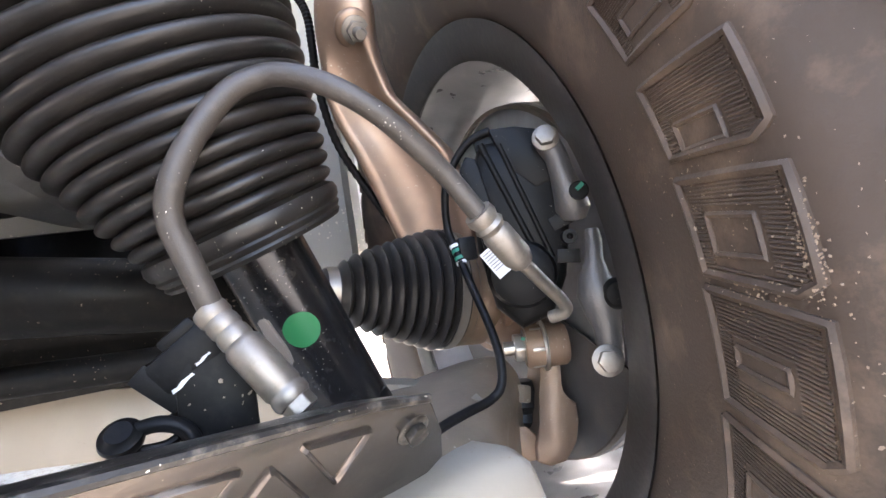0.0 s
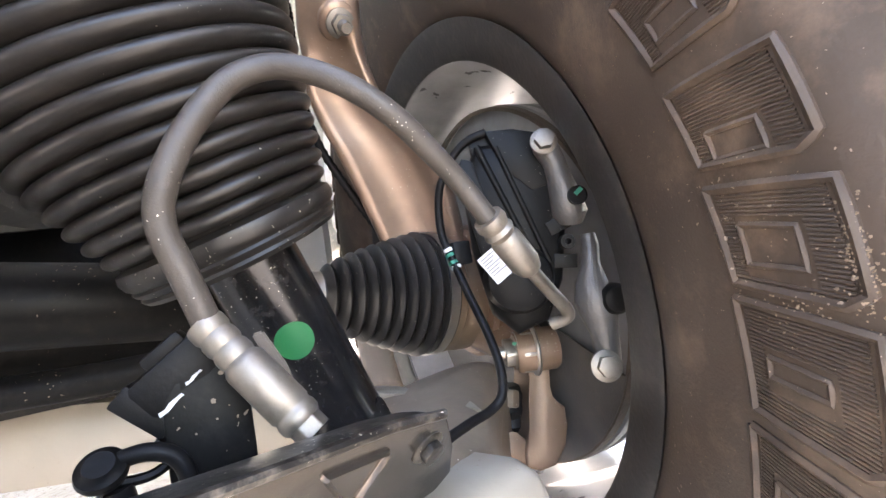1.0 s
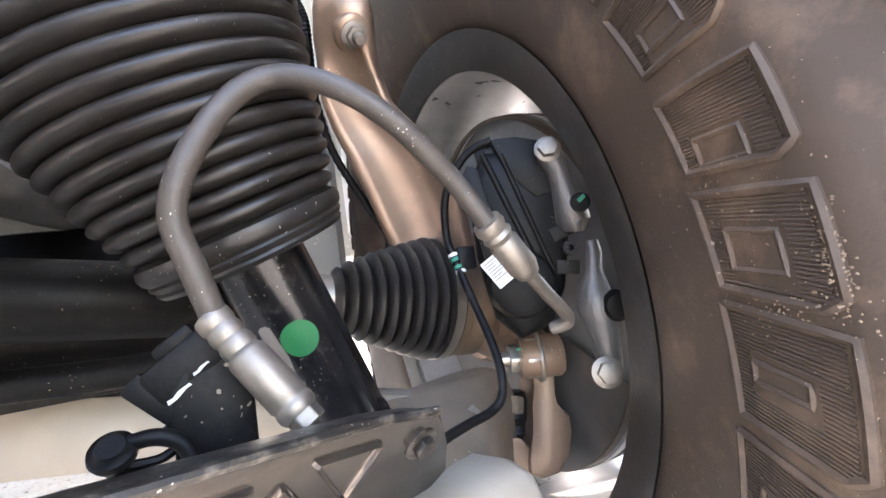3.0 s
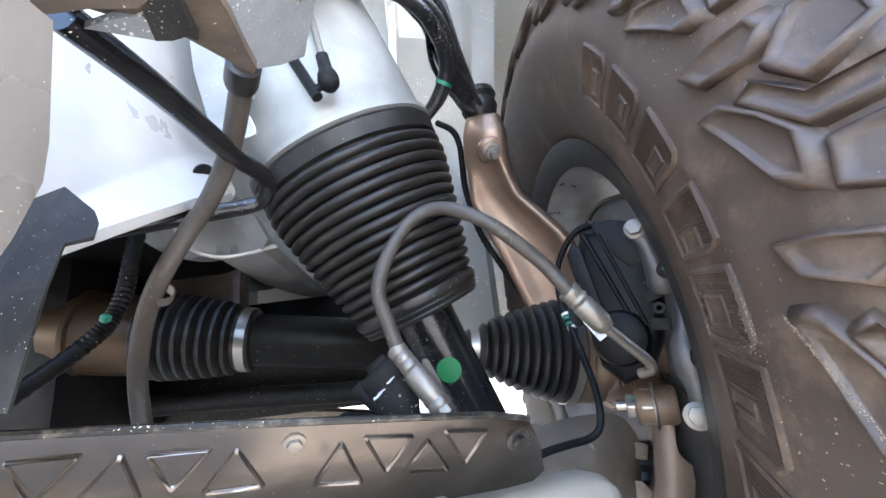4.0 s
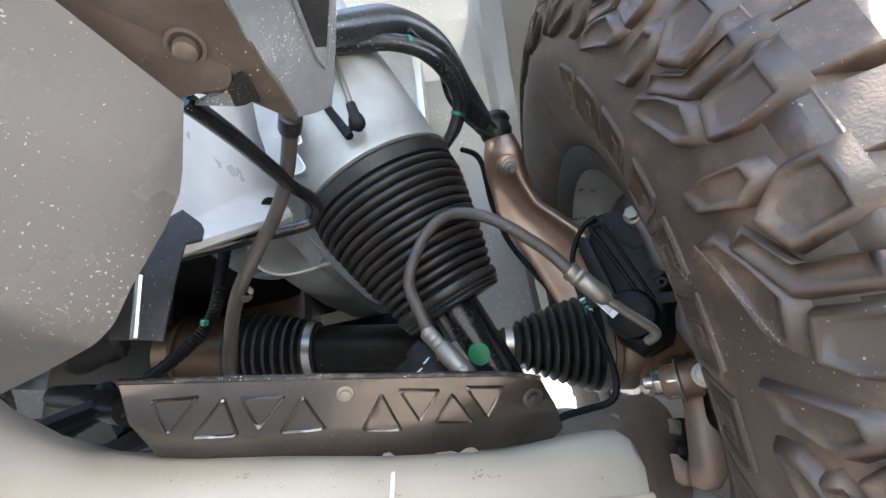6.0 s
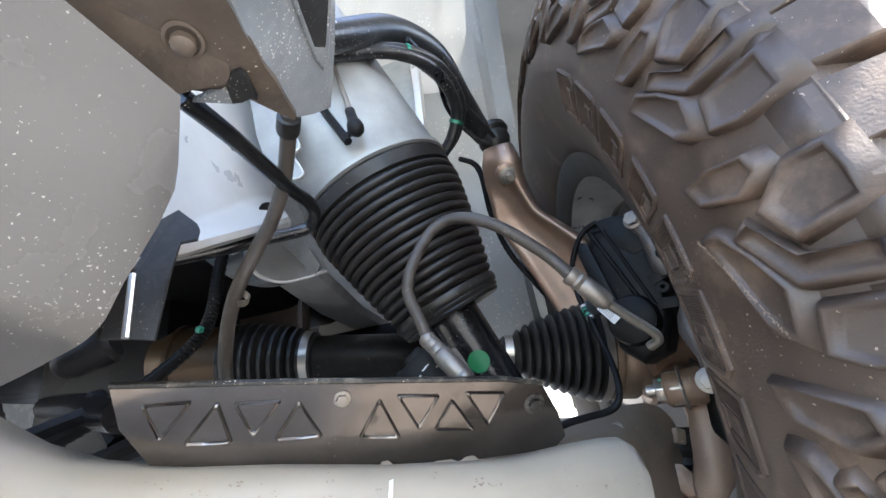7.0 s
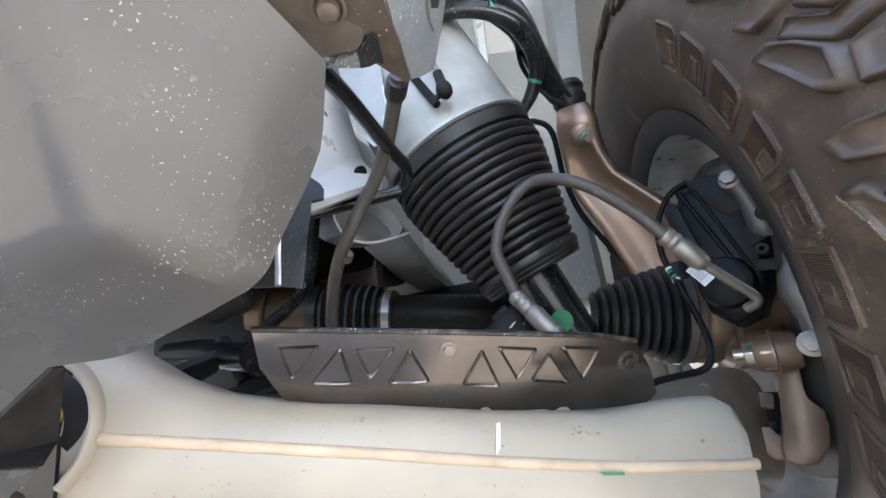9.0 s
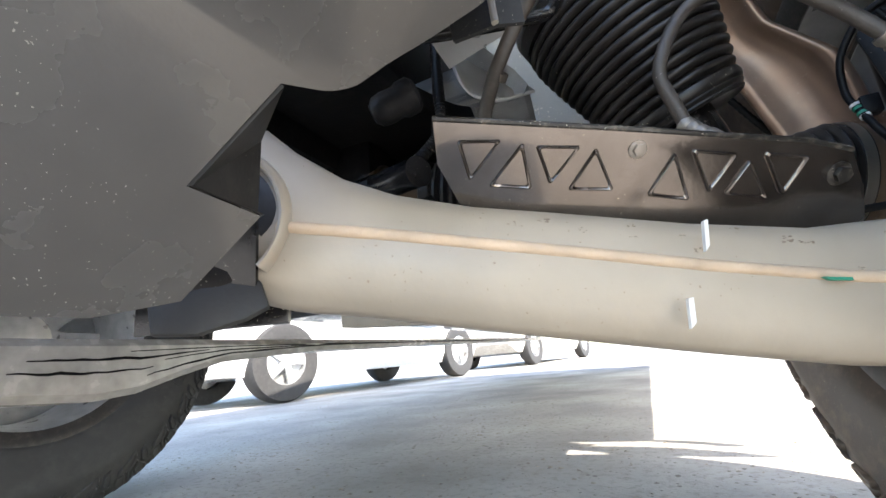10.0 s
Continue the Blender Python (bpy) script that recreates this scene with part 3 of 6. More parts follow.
# ---- hose bracket and wire plug beside the strut ----
hb = thing("hose_bracket", "black steel bracket holding the brake hose end", "bracket")
bm = B()
slab(bm, [(-0.017, -0.03), (0.017, -0.03), (0.017, 0.022), (0.006, 0.034), (-0.012, 0.03), (-0.017, 0.02)], 0.004, Matrix.Translation((-0.038, 0.229, 0.398)) @ pose(0, 0, 0, 90, 0, 8), 0.002)
part("bracket_plate", bm, SHAFT, hb)
bm = B()
tab = [(-0.0177, 0.4410), (-0.0126, 0.4418), (-0.0040, 0.4240), (-0.0020, 0.4160), (-0.0076, 0.4130)]
loft(bm, [[(x, y, z) for x, z in tab] for y in (0.2345, 0.2385)])
bmesh.ops.bevel(bm, geom=list(bm.edges), offset=0.001, segments=2, affect="EDGES")
part("clip_tab", bm, BROWN, hb, "brown steel clip tab")
plug = thing("wire_plug", "black plastic wire connector with white tape", "connector")
bm = B()
PM2 = Matrix.Translation((-0.049, 0.238, 0.430)) @ pose(0, 0, 0, 90, -36, 4) @ Matrix.Scale(0.8, 4)
block(bm, (0.044, 0.024, 0.026), PM2, 0.0035)
part("plug_shell", bm, BLACKP, plug)
bm = B()
block(bm, (0.024, 0.008, 0.022), PM2 @ Matrix.Translation((0.004, 0.0145, 0.0)), 0.0025)
part("plug_latch", bm, BLACKP, plug, "raised latch")
bm = B()
block(bm, (0.014, 0.032, 0.022), PM2 @ Matrix.Translation((-0.0225, -0.003, 0.001)) @ pose(0, 0, 0, 0, 0, 8), 0.002)
part("plug_collar", bm, BLACKP, plug, "stepped end collar")
for k in range(3):
    bm = B()
    block(bm, (0.0035, 0.006, 0.020), PM2 @ Matrix.Translation((-0.029 + k * 0.0055, -0.0205 + k * 0.0006, 0.001)), 0.0008)
    part("plug_tooth", bm, BLACKP, plug)
for ox, oy, f in ((-0.010, -0.009, 1.0), (0.006, -0.0065, 0.7)):
    bm = B()
    slab(bm, [(f * x, f * y) for x, y in ((-0.009, -0.0016), (-0.004, -0.0022), (0.003, -0.0010), (0.006, -0.0014), (0.0055, 0.0004), (-0.001, 0.0010), (-0.005, 0.0), (-0.008, 0.0008))], 0.0006, PM2 @ Matrix.Translation((ox, oy, 0.0136)))
    part("tape_strip", bm, WHITE, plug, "torn white tape")
ring = thing("cable_grommet", "black rubber grommet with a looped cable", "grommet")
bm = B()
gm = at_axis((-0.0745, 0.220, 0.4005), (0.10, -0.72, 0.68))
lathe(bm, [(0.0, -0.016), (0.0052, -0.016), (0.0058, -0.004), (0.0082, -0.002), (0.0090, 0.001), (0.0084, 0.0034), (0.0058, 0.0050), (0.0052, 0.0062), (0, 0.0064)], gm, 28)
part("grommet", bm, BLACKP, ring)
bm = B()
sweep(bm, smooth_path([(-0.070, 0.221, 0.403), (-0.060, 0.221, 0.4035), (-0.051, 0.222, 0.399), (-0.047, 0.222, 0.389), (-0.049, 0.221, 0.372)], 6), 0.0036, 10)
sweep(bm, smooth_path([(-0.072, 0.222, 0.394), (-0.060, 0.226, 0.393), (-0.050, 0.228, 0.398)], 6), 0.0022, 8)
sweep(bm, smooth_path([(-0.071, 0.222, 0.392), (-0.069, 0.222, 0.38), (-0.068, 0.221, 0.362)], 6), 0.0052, 10)
part("cable_loop", bm, BLACKP, ring)

# ---- knuckle ----
knuckle = thing("steering_knuckle", "cast aluminium steering knuckle, brown with dust", "steering knuckle")
UPN = Vector((-0.421, -0.839, -0.344))    # the upright's open side
CHANNEL = [(-1.0, 0.2), (-0.985, 0.75), (-0.92, 0.98), (-0.80, 1.0), (-0.68, 0.82), (-0.52, 0.30), (-0.2, -0.05), (0.15, -0.15), (0.42, 0.05), (0.62, 0.70), (0.76, 1.0), (0.90, 0.98), (0.98, 0.72), (1.0, 0.2), (0.96, -0.8), (0.8, -1.0), (-0.8, -1.0), (-0.96, -0.8)]
bm = B()
secs = []
path = [((0.073, 0.384, 0.748), (0.019, -0.008, -0.004), 0.015, 0.0), ((0.072, 0.386, 0.722), (0.025, -0.010, -0.005), 0.020, 0.0), ((0.071, 0.396, 0.696), (0.026, -0.010, -0.005), 0.020, 0.1), ((0.074, 0.405, 0.672), (0.027, -0.011, -0.005), 0.017, 0.5), ((0.079, 0.414, 0.643), (0.032, -0.013, -0.006), 0.015, 0.9),
        ((0.096, 0.418, 0.615), (0.041, -0.017, -0.008), 0.015, 1.0), ((0.115, 0.420, 0.585), (0.047, -0.020, -0.009), 0.016, 1.0), ((0.128, 0.428, 0.552), (0.046, -0.019, -0.008), 0.018, 0.9), ((0.143, 0.440, 0.498), (0.041, -0.017, -0.007), 0.022, 0.6), ((0.157, 0.445, 0.450), (0.043, -0.014, 0.0), 0.024, 0.2), ((0.168, 0.445, 0.405), (0.034, -0.010, 0.0), 0.022, 0.0)]
for i in range(len(path) - 1):
    for k in range(4):
        f = k / 4
        c, w = Vector(path[i][0]).lerp(Vector(path[i + 1][0]), f), Vector(path[i][1]).lerp(Vector(path[i + 1][1]), f)
        t, deep = path[i][2] + (path[i + 1][2] - path[i][2]) * f, path[i][3] + (path[i + 1][3] - path[i][3]) * f
        full = lambda u: math.sqrt(max(0.04, 1 - 0.8 * u * u))
        secs.append([c + w * u + UPN * t * ((h * deep + full(u) * (1 - deep)) if j < 14 else h) for j, (u, h) in enumerate(CHANNEL)])
loft(bm, secs)
for _ in range(2):
    bmesh.ops.smooth_vert(bm, verts=bm.verts, factor=0.4, use_axis_x=True, use_axis_y=True, use_axis_z=True)
part("upright", bm, KNUCKLE, knuckle, "dusty cast upright with raised rims", angle=70)
bm = B()
lathe(bm, [(0, -0.022), (0.017, -0.022), (0.0185, -0.018), (0.0185, 0.010), (0.0165, 0.013), (0, 0.013)], at_axis((0.076, 0.388, 0.700), (0.1, -0.72, -0.68)), 32)
part("pinch_boss", bm, KNUCKLE, knuckle, "round pinch bolt boss", angle=60)
bm = B()
lathe(bm, [(0, -0.05), (0.066, -0.05), (0.07, -0.046), (0.07, 0.0), (0.05, 0.02), (0, 0.02)], WM @ Matrix.Translation((0, 0, 0.066)), 48)
part("hub_carrier", bm, KNUCKLE, knuckle, "round hub carrier")
bm = B()
hexbolt(bm, Vector((0.0773, 0.3786, 0.6912)), (0.1, -0.72, -0.68), 0.0095, 0.011, 1.35)
lathe(bm, [(0, 0), (0.0055, 0), (0.0055, 0.019), (0.0045, 0.021), (0, 0.021)], at_axis((0.0773, 0.3786, 0.6912), (0.1, -0.72, -0.68)), 16)
part("pinch_bolt", bm, ZINC, knuckle, "zinc pinch bolt and nut")
bm = B()
bd = Vector((0.93, -0.30, -0.03))
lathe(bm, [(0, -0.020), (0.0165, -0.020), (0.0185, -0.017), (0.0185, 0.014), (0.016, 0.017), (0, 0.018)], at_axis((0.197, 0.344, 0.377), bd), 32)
part("tie_rod_boss", bm, SHADECAST, knuckle, "tie rod boss")
bm = B()
slab(bm, [(0.0195 * math.cos(k * math.pi / 3), 0.0195 * math.sin(k * math.pi / 3)) for k in range(6)], 0.011, at_axis((0.193, 0.3455, 0.377), bd), 0.0015)
lathe(bm, [(0.006, -0.001), (0.0215, -0.001), (0.0222, 0.0005), (0.0215, 0.002), (0.006, 0.002)], at_axis((0.1935, 0.345, 0.377), bd), 32, closed=True)
part("flange_nut", bm, STEEL, knuckle, "pale stained flange nut")
bm = B()
hexbolt(bm, Vector((0.182, 0.349, 0.378)), -bd, 0.0130, 0.013, 1.32)
lathe(bm, [(0, 0), (0.0062, 0), (0.0062, 0.022), (0, 0.023)], at_axis((0.182, 0.349, 0.378), -bd), 16)
part("castle_nut", bm, STEEL, knuckle, "tan-stained castle nut")
for off, mat in (((0.002, -0.013, 0.007), PAINTY), ((0.006, -0.014, -0.003), WHITE), ((-0.006, -0.012, 0.009), GREENTAPE)):
    bm = B()
    block(bm, (0.006, 0.0012, 0.0028), Matrix.Translation(Vector((0.180, 0.3497, 0.378)) + Vector(off)) @ pose(0, 0, 0, 0, 15, -18), 0.0004)
    part("paint_dab", bm, mat, knuckle, "paint dab")
bm = B()
lathe(bm, [(0.0062, 0), (0.0172, 0), (0.0178, 0.001), (0.0172, 0.002), (0.0062, 0.002)], at_axis((0.1835, 0.3485, 0.378), -bd), 28, closed=True)
part("washer", bm, STEEL, knuckle, "tan steel washer")
bm = B()
legm = Matrix.Translation((0.1919, 0.3565, 0.3308)) @ Matrix(((0.9794, 0.0203, -0.2009), (-0.2019, 0.0984, -0.9744), (0.0, 0.9949, 0.1005))).to_4x4()
leg = [(0.0003, 0.043), (0.0007, 0.0197), (-0.0012, 0.0014), (-0.0089, -0.0234), (-0.0161, -0.0403), (-0.0173, -0.0531), (-0.0063, -0.0587), (0.0088, -0.0569), (0.0212, -0.0434), (0.0265, -0.0249), (0.0282, -0.0105), (0.0154, -0.0008), (0.0149, 0.008), (0.0174, 0.0235), (0.0252, 0.043)]
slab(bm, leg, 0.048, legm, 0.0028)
part("lower_leg", bm, SHADECAST, knuckle, "dirt-brown lower leg of the casting, darkened for shade", angle=60)
bm = B()
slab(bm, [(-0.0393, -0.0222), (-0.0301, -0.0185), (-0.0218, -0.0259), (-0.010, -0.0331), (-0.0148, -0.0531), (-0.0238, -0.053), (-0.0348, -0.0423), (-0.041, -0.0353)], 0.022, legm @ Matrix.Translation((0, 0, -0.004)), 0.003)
part("lower_foot", bm, SHADECAST, knuckle, "foot under the ball joint", angle=60)
bm = B()
sweep(bm, smooth_path([(0.205, 0.365, 0.375), (0.20, 0.41, 0.39), (0.18, 0.44, 0.42)], 5), [0.02 + 0.002 * k for k in range(11)], 14)
part("steering_arm", bm, KNUCKLE, knuckle)

# ---- brake disc, shield, caliper ----
disc = thing("brake_disc", "grey steel ventilated brake disc", "brake disc")
bm = B()
lathe(bm, [(0.06, 0.0), (0.188, 0.0), (0.19, 0.002), (0.19, 0.011), (0.182, 0.012), (0.182, 0.020), (0.19, 0.021), (0.19, 0.030), (0.188, 0.032), (0.06, 0.032)], WM @ Matrix.Translation((0, 0, 0.066)), 96, closed=True)
part("friction_ring", bm, DISC, disc, "pale grey braking ring")
bm = B()
lathe(bm, [(0.0, 0.03), (0.075, 0.03), (0.085, 0.036), (0.086, 0.066), (0.062, 0.068)], WM @ Matrix.Translation((0, 0, 0.06)), 48)
part("disc_hat", bm, STEEL, disc, "rust-tinted disc hat")
shield = thing("dust_shield", "thin dark brake dust shield behind the caliper", "dust shield")
bm = B()
n = 40
inner, outer = [], []
for k in range(n + 1):
    a = radians(205 + 155 * k / n)
    inner.append((0.07 * math.cos(a), 0.07 * math.sin(a)))
    outer.append((0.186 * math.cos(a), 0.186 * math.sin(a)))
slab(bm, outer + inner[::-1], 0.002, WM @ Matrix.Translation((0, 0, 0.058)))
part("shield_sheet", bm, CAST, shield)
bm = B()
lathe(bm, [(0.184, -0.001), (0.188, -0.002), (0.189, 0.006), (0.187, 0.006), (0.186, 0.001)], WM @ Matrix.Translation((0, 0, 0.058)), 72, closed=True)
part("rolled_rim", bm, BROWN, shield, "rolled outer rim")
cal = thing("brake_caliper", "black brake caliper on a cast bracket", "brake caliper")
# caliper frame: along the disc rim, front of the axle
CF = Vector((0.152, 0.283, 0.482))
cu = Vector((-0.10, 0.02, 0.99)).normalized()
cw = Vector((0.90, -0.42, 0.09))
cw = (cw - cu * cw.dot(cu)).normalized()
cn = cw.cross(cu)
if cn.y > 0:
    cn = -cn
CM = Matrix.Translation(CF) @ Matrix((cw, cu, cn)).transposed().to_4x4()

body_o = [(-0.005, 0.064), (0.022, 0.060), (0.045, 0.046), (0.048, 0.015), (0.043, -0.014), (0.031, -0.050), (0.014, -0.075), (-0.010, -0.080), (-0.025, -0.061), (-0.027, -0.015), (-0.022, 0.036)]
bm = B()
loft(bm, [[CM @ Vector((0.010 + (x - 0.010) * f, -0.008 + (y + 0.008) * f, z)) for x, y in body_o] for f, z in ((1.0, -0.05), (1.0, -0.012), (0.97, -0.006), (0.90, -0.002), (0.78, 0.0))])
part("housing", bm, CALBLACK, cal, "black painted piston housing")
for cx, cy, r in ((0.000, -0.040, 0.024),):
    bm = B()
    lathe(bm, [(0, 0.012), (r * 0.6, 0.012), (r * 0.92, 0.009), (r, 0.004), (r * 1.08, -0.004)], CM @ Matrix.Translation((cx, cy, 0)), 32)
    part("piston_cap", bm, CALBLACK, cal)
bm = B()
slab(bm, [(-0.020, -0.05), (-0.012, -0.056), (-0.004, -0.05), (-0.010, 0.05), (-0.017, 0.054), (-0.024, 0.045)], 0.006, CM @ Matrix.Translation((0, 0, 0.006)), 0.002)
part("housing_rib", bm, CALBLACK, cal)
for x0, y0, x1, y1, r in ((-0.004, 0.060, 0.015, -0.032, 0.0024), (0.009, 0.056, 0.024, -0.034, 0.0020)):
    bm = B()
    sweep(bm, [CM @ Vector((x0 + (x1 - x0) * f, y0 + (y1 - y0) * f, 0.0010)) for f in (0, 0.3, 0.6, 1.0)], r, 10)
    part("pressed_ridge", bm, CALBLACK, cal)
bm = B()
slab(bm, [(0.004, 0.070), (0.024, 0.066), (0.046, 0.056), (0.043, 0.020), (0.026, 0.018), (0.010, 0.040)], 0.030, CM @ Matrix.Translation((0, 0, 0.0015)), 0.003)
part("upper_housing", bm, CALBLACK, cal, "square upper shoulder of the housing")
bm = B()
sweep(bm, [CM @ Vector(p) for p in ((0.040, 0.051, 0.004), (0.042, 0.046, 0.004), (0.0455, 0.034, 0.003), (0.046, 0.022, 0.002), (0.047, 0.008, 0.001), (0.047, -0.004, 0.0), (0.046, -0.011, -0.002))], [0.0070, 0.0092, 0.0082, 0.0088, 0.0112, 0.0125, 0.0085], 16)
part("slide_arm", bm, CAST, cal, "cast grey slide arm")
bm = B()
sweep(bm, [CM @ Vector(p) for p in ((0.0545, -0.022, 0.002), (0.0535, -0.030, 0.003), (0.0505, -0.042, 0.004), (0.047, -0.054, 0.005), (0.0455, -0.066, 0.006), (0.046, -0.078, 0.006), (0.0455, -0.090, 0.007), (0.0435, -0.104, 0.008), (0.043, -0.114, 0.008))], [0.0050, 0.0062, 0.0062, 0.0110, 0.0140, 0.0125, 0.0095, 0.0088, 0.0072], 16)
part("anchor_bracket", bm, CAST, cal, "cast grey anchor bracket")
bm = B()
hexbolt(bm, Vector((0.180, 0.258, 0.5335)), (-0.45, -0.88, 0.1), 0.0072, 0.009, 1.3)
part("slide_bolt", bm, ZINC, cal, "zinc hex bolt")
bm = B()
hexbolt(bm, Vector((0.190, 0.249, 0.377)), (-0.35, -0.92, 0.1), 0.0075, 0.008, 1.4)
part("bracket_bolt", bm, ZINC, cal, "zinc flange bolt")
bm = B()
lathe(bm, [(0, -0.008), (0.0085, -0.008), (0.0105, -0.005), (0.0105, 0.006), (0.008, 0.010), (0, 0.011)], CM @ Matrix.Translation((0.0565, -0.068, 0.012)), 24)
part("guide_boss", bm, CALBLACK, cal, "dark guide pin boss")
bm = B()
lathe(bm, [(0, 0.001), (0.0058, 0.001), (0.0066, 0.0025), (0.0066, -0.004)], CM @ Matrix.Translation((0.052, 0.0056, 0.0125)), 20)
part("bleeder_hole", bm, CALBLACK, cal, "dark round hole")
bm = B()
block(bm, (0.006, 0.0006, 0.003), CM @ Matrix.Translation((0.053, 0.008, 0.0155)) @ pose(0, 0, 0, 90, 0, 30), 0)
part("green_dab", bm, GREENTAPE, cal, "green paint dab")
bm = B()
lathe(bm, [(0.0022, 0), (0.005, 0), (0.005, 0.012), (0.0022, 0.012)], CM @ Matrix.Translation((0.038, -0.023, 0.0)), 20, closed=True)
block(bm, (0.016, 0.003, 0.010), CM @ Matrix.Translation((0.037, -0.010, 0.0)) @ pose(0, 0, 0, 90, 0, 12), 0.0005)
block(bm, (0.016, 0.003, 0.010), CM @ Matrix.Translation((0.035, -0.036, 0.0)) @ pose(0, 0, 0, 90, 0, -14), 0.0005)
part("spring_clip", bm, CALBLACK, cal, "pad spring clip")
bm = B()
lm = CM @ Matrix.Translation((-0.014, -0.026, 0.0128)) @ pose(0, 0, 0, 0, 0, 26)
slab(bm, [(-0.0075, -0.011), (0.0075, -0.011), (0.0075, 0.011), (-0.0075, 0.011)], 0.0004, lm)
tag = part("paper_label", bm, WHITE, cal, "white printed sticker")
bm = B()
for k in range(7):
    slab(bm, [(-0.0062, -0.0003), (0.0055 - 0.002 * (k % 3), -0.0003), (0.0055 - 0.002 * (k % 3), 0.0005), (-0.0062, 0.0005)], 0.0002, lm @ Matrix.Translation((0, 0.0085 - k * 0.0022, 0.0004)))
part("print_bars", bm, PRINT, tag)
bm = B()
block(bm, (0.03, 0.012, 0.01), CM @ Matrix.Translation((0.006, 0.062, -0.012)), 0.002)
block(bm, (0.016, 0.008, 0.012), CM @ Matrix.Translation((0.0, 0.068, -0.014)), 0.002)
part("pad_wear_plug", bm, CALBLACK, cal)

# ---- sensor wires ----
wire = thing("sensor_wire", "black wheel sensor wire with green and white tape bands", "wire")
WP = [(0.152, 0.286, 0.552), (0.140, 0.294, 0.549), (0.129, 0.302, 0.539), (0.118, 0.311, 0.517), (0.116, 0.316, 0.487), (0.119, 0.311, 0.466), (0.122, 0.298, 0.438), (0.1235, 0.280, 0.410), (0.1225, 0.268, 0.390), (0.118, 0.262, 0.374), (0.108, 0.260, 0.367), (0.090, 0.254, 0.365), (0.066, 0.243, 0.362), (0.04, 0.232, 0.352)]
bm = B()
sweep(bm, smooth_path(WP, 6), 0.0031, 10)
part("cable", bm, BLACKP, wire)
wm = at_axis((0.1195, 0.3105, 0.464), (0.08, -0.1, -0.4))
for k, (z, mat) in enumerate(((-0.009, WHITE), (-0.005, GREENTAPE), (0.001, GREENTAPE), (0.005, WHITE))):
    bm = B()
    lathe(bm, [(0.0034, 0), (0.0042, 0), (0.0042, 0.0026), (0.0034, 0.0026)], wm @ Matrix.Translation((0, 0, z)), 14, closed=True)
    part("tape_band", bm, mat, wire, "tape band")
bm = B()
block(bm, (0.014, 0.012, 0.018), Matrix.Translation((0.127, 0.312, 0.468)), 0.002)
part("wire_clip", bm, BLACKP, wire)
wire2 = thing("flex_conduit", "thin black corrugated wire conduit", "conduit")
bm = B()
path = smooth_path([(0.010, 0.43, 0.775), (0.030, 0.425, 0.757), (0.038, 0.425, 0.735), (0.039, 0.432, 0.705), (0.040, 0.447, 0.669), (0.052, 0.459, 0.612), (0.078, 0.462, 0.557), (0.105, 0.456, 0.504)], 14)
sweep(bm, path, [0.0048 if i % 2 else 0.0039 for i in range(len(path))], 10)
part("conduit", bm, BLACKP, wire2)

# ---- upper control arm ----
uca = thing("upper_control_arm", "glossy black upper control arm with taped wires", "control arm")
UP = [(-0.085, 0.10, 0.715), (-0.058, 0.128, 0.745), (-0.019, 0.19, 0.806), (0.018, 0.25, 0.815), (0.036, 0.32, 0.798), (0.054, 0.375, 0.774), (0.066, 0.388, 0.767)]
bm = B()
path = smooth_path(UP, 7)
sweep(bm, path, [0.0150 + 0.003 * math.sin(math.pi * i / len(path)) for i in range(len(path))], 18)
part("arm_tube", bm, UCABLACK, uca, "dusty black arm")
for ph in (0.4, 2.3):
    bm = B()
    sweep(bm, smooth_path([Vector(p) + Vector((0.019 * math.cos(ph + i * 1.3), 0.010 * math.sin(ph + i * 1.3), -0.017 + 0.004 * math.sin(ph + i))) for i, p in enumerate(UP[2:])], 6), 0.0032, 8)
    part("clipped_wire", bm, UCABLACK, uca, "thin black wire along the arm")
bm = B()
lathe(bm, [(0, -0.022), (0.016, -0.022), (0.021, -0.014), (0.0245, -0.004), (0.022, 0.006), (0.026, 0.012), (0.024, 0.02), (0, 0.022)], at_axis((0.070, 0.390, 0.765), (-0.1, -0.1, 1)), 32)
part("ball_joint_boot", bm, BOOT, uca, "black rubber ball joint boot")
hl = thing("line_loop", "looped black lines with green tape beside the arm", "hose")
LP = [(-0.085, 0.12, 0.722), (-0.064, 0.147, 0.743), (-0.018, 0.177, 0.758), (0.017, 0.213, 0.757), (0.032, 0.268, 0.744), (0.016, 0.298, 0.719), (-0.012, 0.315, 0.699), (-0.03, 0.34, 0.69)]
for dx, r in ((0.0, 0.0075), (0.012, 0.006)):
    bm = B()
    sweep(bm, smooth_path([(x + dx * 0.6, y + dx * 0.5, z + dx * 0.8) for x, y, z in LP], 8), r, 12)
    part("line", bm, UCABLACK, hl)
for x, y, z, ax in ((0.027, 0.285, 0.731, (-0.5, 0.5, -0.8)), (-0.005, 0.189, 0.766, (0.8, 0.7, 0.1))):
    bm = B()
    lathe(bm, [(0.0085, -0.002), (0.0092, -0.002), (0.0092, 0.002), (0.0085, 0.002)], at_axis((x, y, z), ax), 18, closed=True)
    part("green_tape_band", bm, GREENTAPE, hl, "green tape band")

